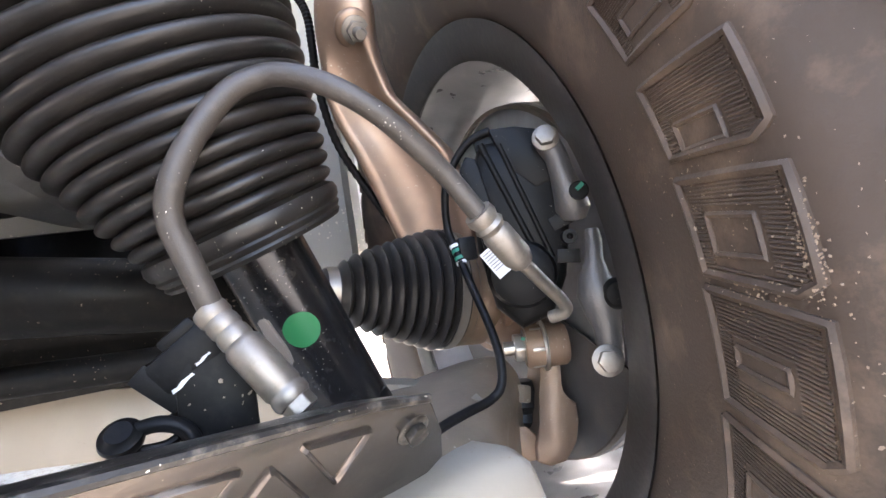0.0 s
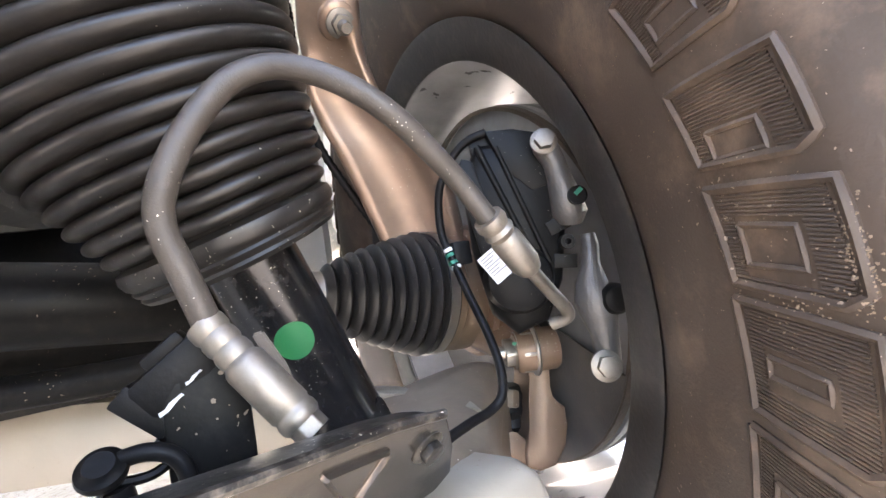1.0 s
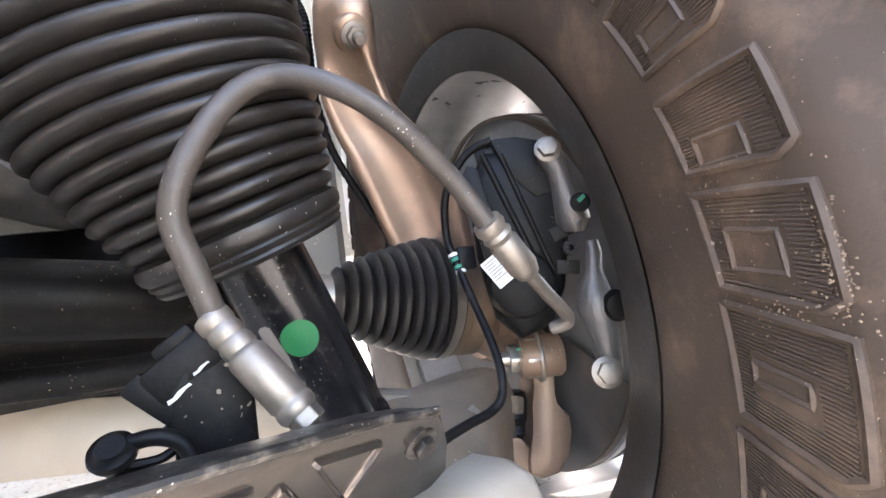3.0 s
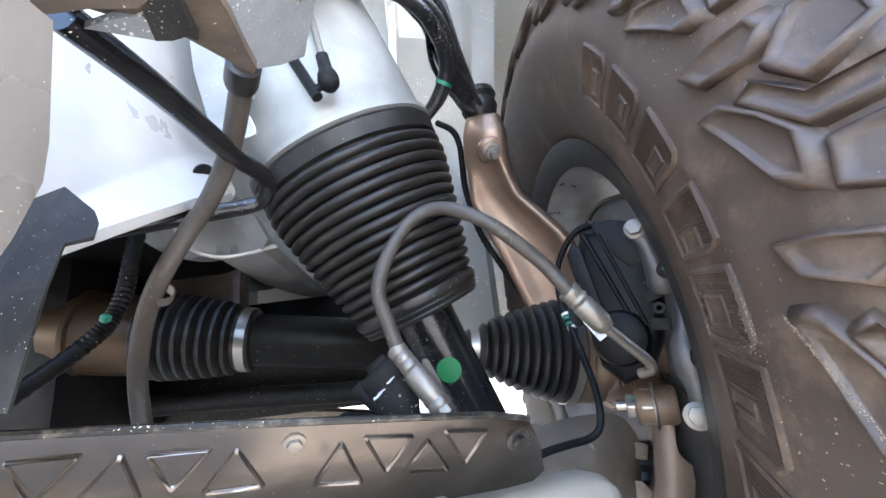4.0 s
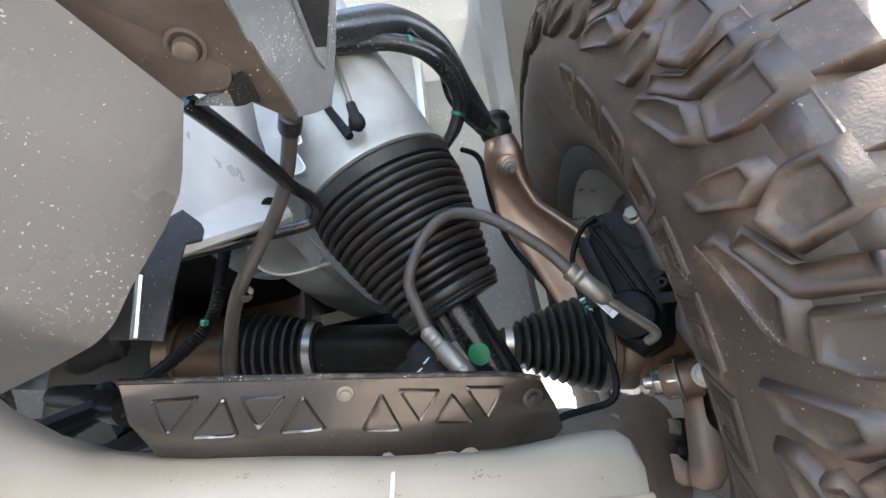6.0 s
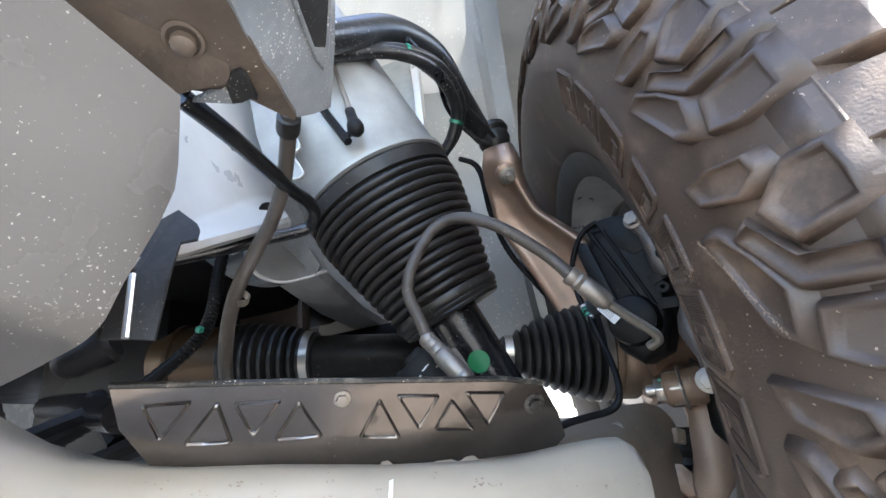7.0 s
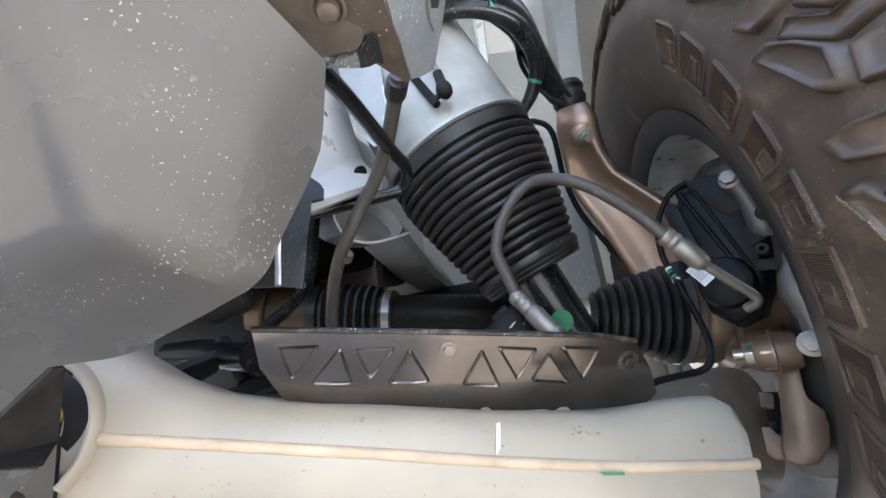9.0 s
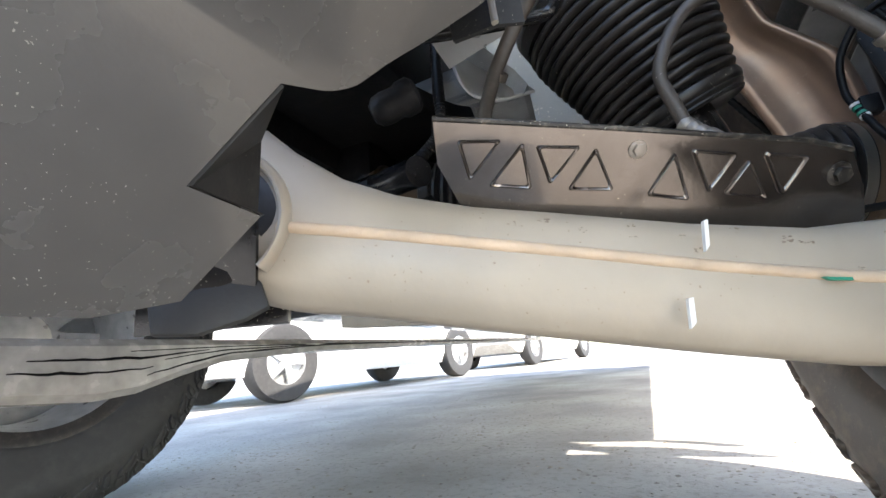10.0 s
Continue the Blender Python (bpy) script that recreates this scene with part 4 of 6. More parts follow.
# ---- height sensor link ----
link_ob = thing("sensor_link", "thin steel sensor rod with black ball end", "sensor link")
bm = B()
sweep(bm, [(-0.0738, 0.145, 0.733), (-0.0600, 0.145, 0.664)], 0.0026, 10)
part("rod", bm, ZINC, link_ob, "thin bright rod")
bm = B()
lathe(bm, [(0, -0.010), (0.004, -0.009), (0.0072, -0.005), (0.008, 0), (0.007, 0.005), (0.005, 0.009), (0.0048, 0.022), (0, 0.022)], at_axis((-0.056, 0.145, 0.6436), (-0.2, 0.0, 1)), 24)
part("ball_end", bm, BLACKP, link_ob, "black plastic ball end")
bm = B()
sweep(bm, [(-0.0890, 0.148, 0.680), (-0.0835, 0.148, 0.668), (-0.0655, 0.148, 0.632)], 0.0042, 8)
sweep(bm, [(-0.067, 0.147, 0.637), (-0.056, 0.145, 0.6436)], 0.003, 8)
part("lever", bm, BLACKP, link_ob, "black sensor lever")

# ---- drain hose, stabiliser rod ----
dh = thing("drain_hose", "grey-black rubber drain hose hanging down", "hose")
bm = B()
path = smooth_path([(-0.060, 0.038, 0.575), (-0.076, 0.062, 0.570), (-0.095, 0.086, 0.556), (-0.116, 0.103, 0.539), (-0.133, 0.111, 0.525), (-0.150, 0.115, 0.502), (-0.162, 0.122, 0.487), (-0.176, 0.135, 0.466), (-0.186, 0.150, 0.434), (-0.168, 0.152, 0.36)], 8)
sweep(bm, path, 0.0056, 14)
part("tube", bm, HOSE, dh)
bm = B()
lathe(bm, [(0.0057, -0.004), (0.0078, -0.003), (0.0080, 0.008), (0.0072, 0.011), (0.0057, 0.0115)], at_axis((-0.064, 0.044, 0.5745), (-0.55, 0.8, -0.12)), 24)
part("hose_socket", bm, BOOT, dh, "black rubber socket")
bm = B()
lathe(bm, [(0.0072, -0.003), (0.0082, -0.003), (0.0082, 0.003), (0.0072, 0.003)], at_axis((-0.158, 0.124, 0.493), (-0.6, 0.5, -0.55)), 18, closed=True)
part("hose_clip", bm, ZINC, dh, "pale hose clip")
sr = thing("bent_rod", "black bent steel rod under the frame", "rod")
bm = B()
sweep(bm, smooth_path([(-0.087, -0.02, 0.548), (-0.088, 0.025, 0.552), (-0.092, 0.085, 0.556), (-0.097, 0.128, 0.565), (-0.104, 0.150, 0.564), (-0.118, 0.157, 0.558), (-0.148, 0.134, 0.545), (-0.185, 0.102, 0.528), (-0.21, 0.08, 0.518)], 7), 0.0056, 12)
part("rod_bar", bm, BLACK, sr)

# ---- bracket above: dirty underside, speckled side ----
ub = thing("mount_bracket", "grey and brown steel mount bracket speckled with dirt", "bracket")
low = [(-0.110, -0.100, 0.556), (-0.027, -0.085, 0.5445), (-0.031, -0.055, 0.5455), (-0.034, -0.036, 0.547), (-0.038, -0.020, 0.548), (-0.040, -0.008, 0.551), (-0.044, 0.010, 0.553), (-0.047, 0.024, 0.556), (-0.051, 0.029, 0.558), (-0.0545, 0.010, 0.552),
       (-0.056, -0.006, 0.546), (-0.0585, -0.012, 0.5455), (-0.063, -0.0165, 0.545), (-0.075, -0.0165, 0.549), (-0.090, -0.018, 0.556)]
bm = B()
loft(bm, [low, [Vector(p) + Vector((0.0, 0.0, 0.004)) for p in low]])
part("underside", bm, BROWN, ub, "dirty brown underside with a chipped edge", angle=30)
side_o = [(-0.018, -0.092, 0.539), (-0.0285, -0.0571, 0.5442), (-0.0335, -0.041, 0.5462), (-0.0375, -0.0242, 0.5492), (-0.0395, -0.018, 0.5502), (-0.0441, -0.0011, 0.5532), (-0.0493, 0.018, 0.5564), (-0.0503, 0.0313, 0.5623), (-0.0462, 0.0463, 0.5758), (-0.0406, 0.0591, 0.5901),
          (-0.0207, 0.026, 0.599), (-0.0075, 0.0011, 0.6035), (0.020, -0.052, 0.614)]
sn = Vector((0.763, 0.305, -0.570)).normalized()
bm = B()
loft(bm, [[Vector(p) - sn * 0.003 for p in side_o], [Vector(p) for p in side_o]])
part("side_face", bm, BRACKET, ub, "grey side speckled with mud", angle=30)
slot = [(0.000, -0.090, 0.561), (-0.0174, -0.0263, 0.5755), (-0.0269, 0.0112, 0.5834), (-0.0290, 0.0250, 0.5892), (-0.0265, 0.0235, 0.5925), (-0.0094, -0.0044, 0.5978), (0.018, -0.050, 0.607)]
bm = B()
loft(bm, [[Vector(p) + sn * k for p in slot] for k in (-0.002, 0.0006)])
part("dark_slot", bm, DARKGREY, ub, "dark pressed channel")
for ends in ((0, 1, 2, 3), (3, 4, 5, 6)):
    bm = B()
    sweep(bm, [Vector(slot[i]) + sn * 0.0008 for i in ends], 0.0014, 8)
    part("edge_rib", bm, BRACKET, ub, "bright folded edge")
bm = B()
plate_o = [(-0.125, -0.185), (-0.022, -0.160), (-0.044, -0.082), (-0.0497, -0.0472), (-0.050, -0.0391), (-0.0516, -0.0285), (-0.055, -0.0235), (-0.060, -0.0218), (-0.0719, -0.0246), (-0.086, -0.026)]
loft(bm, [[(x, y, 0.543 + 0.105 * x - 0.21 * y + k) for x, y in plate_o] for k in (0.002, 0.005)])
part("bolted_plate", bm, BROWN, ub, "brown bolted plate", angle=30)
# No web here: a dark sheet stands in for a shaded notch.
bm = B()
loft(bm, [[(x, y, z) for x, y in [(-0.0606, -0.0179), (-0.0566, -0.0223), (-0.0512, -0.0263), (-0.0476, -0.0262), (-0.0468, -0.0228), (-0.0488, -0.0156), (-0.0514, -0.0063), (-0.0539, -0.0088), (-0.059, -0.008), (-0.0642, -0.009)]] for z in (0.5435, 0.5475)])
part("notch_shade", bm, DARKGREY, ub, "dark sheet standing in for the shaded notch", angle=30)
bm = B()
loft(bm, [[(x, y, z) for x, y in [(-0.0818, -0.0168), (-0.0717, -0.0184), (-0.0615, -0.0181), (-0.0636, -0.0076)]] for z in (0.5445, 0.5475)])
part("grey_corner", bm, BRACKET, ub, "grey plate corner", angle=30)
bm = B()
lathe(bm, [(0.0088, 0.002), (0.0085, 0.0026), (0.0070, 0.0028), (0.0064, 0.002)], at_axis((-0.060, -0.047, 0.5475), (0.1, -0.2, -0.95)), 28, closed=True)
part("washer", bm, BROWN, ub)
bm = B()
lathe(bm, [(0.0055, -0.001), (0.0050, 0.0025), (0.0030, 0.0040), (0, 0.0044)], at_axis((-0.060, -0.047, 0.5440), (0.1, -0.2, -0.95)), 24)
part("bolt_head", bm, BROWN, ub, "round brown bolt head")

# ---- skid panel ----
skid = thing("splash_panel", "grey plastic splash panel dotted with dried mud", "splash panel")


def sheet(bm, faces, thick, flip=1):
    made = {}
    out = []
    for f in faces:
        vs = []
        for p in f:
            k = tuple(p)
            if k not in made:
                made[k] = bm.verts.new(p)
            vs.append(made[k])
        out.append(bm.faces.new(vs))
    bmesh.ops.recalc_face_normals(bm, faces=bm.faces)
    bmesh.ops.solidify(bm, geom=list(bm.faces), thickness=thick)
    return bm


def rows_of(*flat):
    return [tuple(flat[i:i + 3]) for i in range(0, len(flat), 3)]


# a folded sheet: outboard face, front face, low wedge and the long under face
rim = rows_of(-0.0810, -0.1064, 0.5381, -0.0677, -0.0379, 0.5247, -0.0791, -0.0240, 0.5000, -0.0838, -0.0198, 0.4907, -0.0923, -0.0177, 0.4763, -0.1086, -0.0169, 0.4506, -0.1204, -0.0146, 0.4310)
wedge = rows_of(-0.1515, -0.0184, 0.4195, -0.1727, -0.0217, 0.4124, -0.195, -0.023, 0.4045)
under = rows_of(-0.2018, -0.0334, 0.4034, -0.209, -0.0477, 0.4008, -0.2515, -0.0572, 0.3622, -0.2476, -0.0218, 0.3577, -0.2895, -0.0306, 0.3214, -0.3064, -0.0598, 0.3140, -0.335, -0.16, 0.316, -0.243, -0.16, 0.4012)
corner, tip, top, f2 = (-0.1385, -0.081, 0.4358), (-0.207, -0.0998, 0.4174), (-0.0975, -0.166, 0.542), (-0.164, -0.273, 0.612)
g1, g2, g3 = (-0.9, -0.36, 0.40), (-0.9, -0.52, 0.61), (-0.9, -0.36, 0.316)
bm = B()
made = {p: bm.verts.new(p) for p in rim + wedge + under + [corner, tip, top, f2, g1, g2, g3]}
for loop in (rim + [corner, top], [rim[-1]] + wedge + [tip, corner], [wedge[-1]] + under + [tip], [corner, tip, f2, top], [tip, under[-1], f2], [under[-1], g1, f2], [g1, g2, f2], [under[-2], g3, g1, under[-1]]):
    bm.faces.new([made[p] for p in loop])
bmesh.ops.recalc_face_normals(bm, faces=bm.faces)
if sum(f.normal.z for f in bm.faces) > 0:
    bmesh.ops.reverse_faces(bm, faces=bm.faces)
folds = [e for e in bm.edges if len(e.link_faces) == 2]
band = bmesh.ops.bevel(bm, geom=folds, offset=0.010, segments=7, profile=0.5, affect="EDGES")
for f in band["faces"]:
    f.smooth = True
bmesh.ops.triangulate(bm, faces=[f for f in bm.faces if len(f.verts) > 4])
bmesh.ops.solidify(bm, geom=list(bm.faces), thickness=0.003)
front = part("front_panel", bm, PANEL, skid, angle=60)
wn = front.modifiers.new("weighted", "WEIGHTED_NORMAL")
wn.keep_sharp = True
wn.weight = 90
# Same panel pressed inwards; the dark grey colour stands for its shade.
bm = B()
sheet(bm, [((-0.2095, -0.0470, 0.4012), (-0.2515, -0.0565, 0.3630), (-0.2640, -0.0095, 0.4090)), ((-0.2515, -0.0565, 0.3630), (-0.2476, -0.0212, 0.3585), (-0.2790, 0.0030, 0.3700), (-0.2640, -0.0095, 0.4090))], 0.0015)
part("recess_plate", bm, DARKGREY, skid, "recess pressed into the panel, darkened for shade", angle=25)
bm = B()
slab(bm, [(-0.036, 0.004), (-0.008, 0.008), (0.022, 0.018), (0.028, 0.012), (0.036, -0.006), (0.024, -0.013), (0.0, -0.02), (-0.026, -0.018)], 0.004, Matrix.Translation((-0.312, 0.0, 0.3265)) @ pose(0, 0, 0, 65, 0, 25), 0.0015)
part("lower_lip", bm, LIPGREY, skid, "dark grey lip under the arm end")
bk = thing("dark_bracket", "dark grey folded bracket with a bright edge", "bracket")
bm = B()
top, tip, hook, notch = (-0.130, 0.030, 0.518), (-0.1195, 0.034, 0.5075), (-0.1150, 0.030, 0.4945), (-0.1185, 0.022, 0.4900)
side, side2, foot, low, high = (-0.1135, 0.013, 0.4710), (-0.1160, 0.0135, 0.4600), (-0.1145, 0.008, 0.4315), (-0.1275, 0.006, 0.4345), (-0.1285, 0.006, 0.4675)
sheet(bm, [(top, high, low, (-0.152, 0.012, 0.4400), (-0.165, 0.034, 0.512)), (top, tip, (-0.1165, 0.033, 0.5025), hook, notch, side, high), (high, side, side2, foot, low)], 0.002)
part("folded_sheet", bm, DARKGREY, bk)
bm = B()
lathe(bm, [(0, -0.016), (0.006, -0.016), (0.010, -0.012), (0.011, -0.006), (0.0105, 0.003), (0.0122, 0.006), (0.0122, 0.014), (0.009, 0.017), (0, 0.017)], at_axis((-0.213, 0.055, 0.449), (0.75, 0.3, 0.35)), 28)
part("rubber_stop", bm, BLACKP, bk, "black rubber stop under the bracket")
bm = B()
sweep(bm, [(-0.1287, 0.0048, 0.4675), (-0.1277, 0.0048, 0.4345)], 0.0018, 8)
part("bright_edge", bm, STEEL, bk, "bright bare metal edge")


# ---- frame rail and inner structure ----
rail = thing("frame_rail", "silver painted truck frame rail", "frame rail")
# front end of the rail: a tall outer face, creased over a lower face that leans outwards, with a slanted cut end
bm = B()
secs = []
for y, zc, zl, xc in ((-0.03, 0.455, 0.448, -0.158), (0.02, 0.494, 0.482, -0.160), (0.069, 0.534, 0.514, -0.162), (0.133, 0.587, 0.555, -0.169), (0.159, 0.608, 0.573, -0.172)):
    secs.append([(-0.197, y, 0.80), (xc, y, zc + 0.004), (xc + 0.003, y, zc - 0.002), (-0.135, y, zl + 0.004), (-0.135, y, zl - 0.002), (-0.145, y, zl - 0.005), (-0.225, y, zl + 0.004), (-0.255, y, 0.80)])
secs.append([(-0.197, 0.168, 0.80), (-0.174, 0.197, 0.634), (-0.171, 0.196, 0.628), (-0.1345, 0.163, 0.574), (-0.136, 0.163, 0.568), (-0.145, 0.168, 0.566), (-0.225, 0.20, 0.575), (-0.255, 0.18, 0.80)])
loft(bm, secs)
bmesh.ops.bevel(bm, geom=[e for e in bm.edges if e.calc_length() > 0.03 and len(e.link_faces) == 2 and e.calc_face_angle(0) > 0.3], offset=0.003, segments=3, affect="EDGES")
part("rail_front", bm, SILVER, rail, "creased silver front end", angle=35)
bm = B()
secs = []
for y, xo, zo, xi, zi, z1 in ((0.262, -0.158, 0.557, -0.235, 0.590, 0.72), (0.33, -0.166, 0.556, -0.245, 0.590, 0.74), (0.44, -0.180, 0.555, -0.262, 0.592, 0.76), (0.60, -0.205, 0.575, -0.290, 0.610, 0.78), (0.8, -0.22, 0.58, -0.31, 0.62, 0.78), (1.2, -0.24, 0.56, -0.34, 0.60, 0.75)):
    secs.append([(xo, y, zo + 0.012), (xo - 0.006, y, zo + 0.002), (xo - 0.022, y, zo - 0.002), (xi + 0.012, y, zi - 0.022), (xi, y, zi + 0.006), (xi, y, z1), (xo - 0.06, y, z1), (xo - 0.052, y, zo + 0.09), (xo - 0.012, y, zo + 0.035)])
loft(bm, secs)
part("rail_horn", bm, TOWER, rail, "grey frame horn behind the tower", angle=35)
# bowl of the tower foot with its rolled lip, and the skirt under it
LIP = [(-0.229, 0.225, 0.597), (-0.224, 0.225, 0.578), (-0.216, 0.232, 0.561), (-0.204, 0.240, 0.554), (-0.192, 0.250, 0.553), (-0.174, 0.262, 0.558), (-0.155, 0.275, 0.566)]
TOPS = [(-0.240, 0.250, 0.629), (-0.236, 0.252, 0.632), (-0.232, 0.260, 0.635), (-0.224, 0.270, 0.636), (-0.212, 0.280, 0.634), (-0.198, 0.290, 0.624), (-0.170, 0.300, 0.592)]
bm = B()
rows = [smooth_path(LIP, 5)]
for f, bulge in ((0.2, 0.008), (0.5, 0.012), (0.8, 0.006), (1.0, 0.0)):
    rows.append([Vector(p).lerp(Vector(q), f) + Vector((0.3, -0.8, -0.3)) * bulge for p, q in zip(smooth_path(LIP, 5), smooth_path(TOPS, 5))])
loft(bm, rows, caps=False, closed=False)
bmesh.ops.solidify(bm, geom=list(bm.faces), thickness=0.003)
part("foot_bowl", bm, SILVER, rail, "rounded silver tower foot", angle=60)
bm = B()
sweep(bm, [Vector(p) + Vector((0.001, -0.003, -0.001)) for p in smooth_path(LIP, 6)], 0.0022, 10)
part("foot_lip", bm, SILVER, rail, "bright chipped lip of the tower foot")
bm = B()
low = smooth_path([(-0.281, 0.226, 0.593), (-0.258, 0.226, 0.572), (-0.240, 0.231, 0.558), (-0.223, 0.238, 0.551), (-0.206, 0.244, 0.548), (-0.189, 0.251, 0.551), (-0.172, 0.263, 0.556)], 5)
loft(bm, [[p + Vector((0, 0.004, 0)) for p in smooth_path(LIP, 5)], low], caps=False, closed=False)
bmesh.ops.solidify(bm, geom=list(bm.faces), thickness=0.003)
part("foot_skirt", bm, TOWER, rail, "grey skirt under the lip", angle=60)
# wavy-edged plate standing between rail and tower
bm = B()
wavy = [(-0.1717, 0.7353), (-0.1197, 0.6985), (-0.1185, 0.6726), (-0.1171, 0.6533), (-0.1138, 0.6434), (-0.1139, 0.6387), (-0.1200, 0.6354), (-0.1201, 0.6302), (-0.1151, 0.6207), (-0.1112, 0.6118), (-0.1114, 0.6075), (-0.1149, 0.6054), (-0.1331, 0.6060), (-0.1467, 0.6230), (-0.1607, 0.6697)]
loft(bm, [[(x, y, z) for x, z in wavy] for y in (0.1455, 0.1485)])
part("wavy_flange", bm, TOWER, rail, "wavy-edged grey plate", angle=30)
bm = B()
sweep(bm, [(x, 0.145, z) for x, z in wavy[2:13]], 0.0009, 8)
part("flange_edge", bm, SILVER, rail, "bright cut edge")
for p, ax, rr in (((-0.1822, 0.1137, 0.6823), (0.99, 0.0, 0.14), 0.0052), ((-0.151, 0.149, 0.5835), (0.75, -0.2, -0.62), 0.0075), ((-0.1775, 0.132, 0.650), (0.99, 0.0, 0.14), 0.0030)):
    bm = B()
    lathe(bm, [(0, 0.0008), (rr * 0.94, 0.0008), (rr, 0.0002), (rr * 0.9, -0.002)], at_axis(p, ax), 20)
    part("hole_plug", bm, BLACKP, rail, "dark round hole")
# Added blocks: they stop sun and stand in for black shaded gaps.
dark = thing("dark_backing", "dark blocks added behind the frame to stop sun and fill gaps", "engine")
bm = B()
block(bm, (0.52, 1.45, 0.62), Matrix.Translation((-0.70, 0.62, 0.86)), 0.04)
part("sun_stop", bm, BLACKP, dark)
for nm, size, at in (("dark_filler", (0.20, 0.25, 0.20), (-0.49, 0.42, 0.50)), ("dark_wall", (0.40, 0.05, 0.13), (-0.26, 0.575, 0.505)), ("void_filler", (0.24, 0.56, 0.16), (-0.405, 0.30, 0.67))):
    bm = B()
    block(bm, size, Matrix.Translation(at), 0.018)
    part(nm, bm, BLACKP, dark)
bm = B()
block(bm, (0.16, 0.03, 0.14), Matrix.Translation((-0.36, 0.45, 0.56)), 0.012)
part("brown_mount", bm, BROWN, dark)
cross = thing("cross_member", "black painted cross member behind the shaft", "cross member")
bm = B()
loft(bm, [[(x, y - 0.04, z - h), (x, y + 0.04, z - h), (x, y + 0.05, z + h), (x, y - 0.05, z + h)] for x, y, z, h in ((-1.0, 0.50, 0.44, 0.045), (-0.30, 0.50, 0.435, 0.038), (-0.10, 0.50, 0.43, 0.03), (-0.04, 0.49, 0.43, 0.02))])
part("box_section", bm, SHAFT, cross, angle=30)
bm = B()
sweep(bm, smooth_path([(-0.7, 0.42, 0.43), (-0.3, 0.42, 0.425), (-0.12, 0.43, 0.418), (-0.04, 0.44, 0.43)], 6), 0.013, 14)
part("stabiliser_bar", bm, SHAFT, cross, "black round stabiliser bar")

# rear leg, outer end and small marks of the control arm
bm = B()
loft(bm, [[Vector((x, y - 0.02, z - h)), Vector((x, y + 0.03, z - h)), Vector((x, y + 0.03, z + h * 0.8)), Vector((x, y + 0.005, z + h)), Vector((x, y - 0.015, z + h * 0.9)), Vector((x, y - 0.024, z + h * 0.4))] for x, y, z, h in
          ((-0.62, 0.54, 0.40, 0.04), (-0.42, 0.54, 0.382, 0.038), (-0.26, 0.535, 0.368, 0.036), (-0.12, 0.50, 0.357, 0.033), (0.0, 0.445, 0.345, 0.030), (0.08, 0.38, 0.338, 0.028), (0.12, 0.32, 0.33, 0.026))])
part("rear_leg", bm, ARM, arm, "beige rear leg", angle=50)
bm = B()
secs = []
for (fx, fy, fz), (cx, cy, cz) in (((-0.04, 0.17, 0.345), (0.03, 0.383, 0.352)), ((0.01, 0.195, 0.348), (0.06, 0.386, 0.361)), ((0.048, 0.216, 0.350), (0.095, 0.390, 0.366)), ((0.080, 0.240, 0.350), (0.13, 0.393, 0.370)), ((0.106, 0.264, 0.345), (0.160, 0.394, 0.370)), ((0.124, 0.297, 0.332), (0.176, 0.392, 0.364)), ((0.134, 0.314, 0.325), (0.184, 0.390, 0.350)), ((0.140, 0.330, 0.315), (0.186, 0.386, 0.334))):
    a, c = Vector((fx, fy, fz)), Vector((cx, cy, cz))
    mid = a.lerp(c, 0.5) - Vector((0, 0, 0.004))
    near = a.lerp(c, 0.82) + Vector((0, 0, 0.001))
    secs.append([a - Vector((0, 0, 0.06)), a, mid, near, c, c + Vector((0.004, 0.014, -0.006)), c + Vector((0.004, 0.018, -0.07)), mid - Vector((0, 0, 0.07))])
loft(bm, secs)
for _ in range(2):
    bmesh.ops.subdivide_edges(bm, edges=bm.edges[:], cuts=1, use_grid_fill=True)
    bmesh.ops.smooth_vert(bm, verts=bm.verts, factor=0.5, use_axis_x=True, use_axis_y=True, use_axis_z=True)
part("outer_hump", bm, DUSTSHADE, arm, "taupe raised outer end round the ball joint", angle=70)
bm = B()
lathe(bm, [(0, 0.0), (0.016, 0.0), (0.021, 0.006), (0.0185, 0.013), (0.0225, 0.020), (0.019, 0.028), (0.020, 0.034), (0.014, 0.042), (0, 0.043)], at_axis((0.184, 0.400, 0.296), (0.12, 0.05, 1)), 32)
part("ball_boot", bm, BOOT, arm, "black ball joint boot")
bm = B()
block(bm, (0.012, 0.012, 0.016), Matrix.Translation((0.181, 0.378, 0.331)) @ pose(0, 0, 0, 0, 20, 30), 0.003)
part("ball_stop", bm, DUSTSHADE, arm, "tan cast stop at the ball joint")
bm = B()
eye = at_axis((-0.3190, 0.0035, 0.377), (0.42, -0.907, 0.03))
arc = [math.radians(-44 + 4 * k) for k in range(26)]
loft(bm, [[eye @ Vector((r * math.cos(a), r * math.sin(a), h)) for r, h in ((0.0445, -0.02), (0.0445, 0.004), (0.0455, 0.007), (0.0475, 0.008), (0.0497, 0.0065), (0.0512, 0.002), (0.0515, -0.02))] for a in arc])
part("end_flange", bm, ARM, arm, "pale welded collar of the bushing eye")
bm = B()
lathe(bm, [(0, 0.001), (0.012, 0.001), (0.014, -0.001), (0.026, -0.001), (0.029, 0.002), (0.036, 0.002), (0.042, 0.0005), (0.044, -0.004), (0.0444, -0.03), (0, -0.03)], eye, 48)
part("bushing", bm, BOOT, arm, "black rubber bushing")
bm = B()
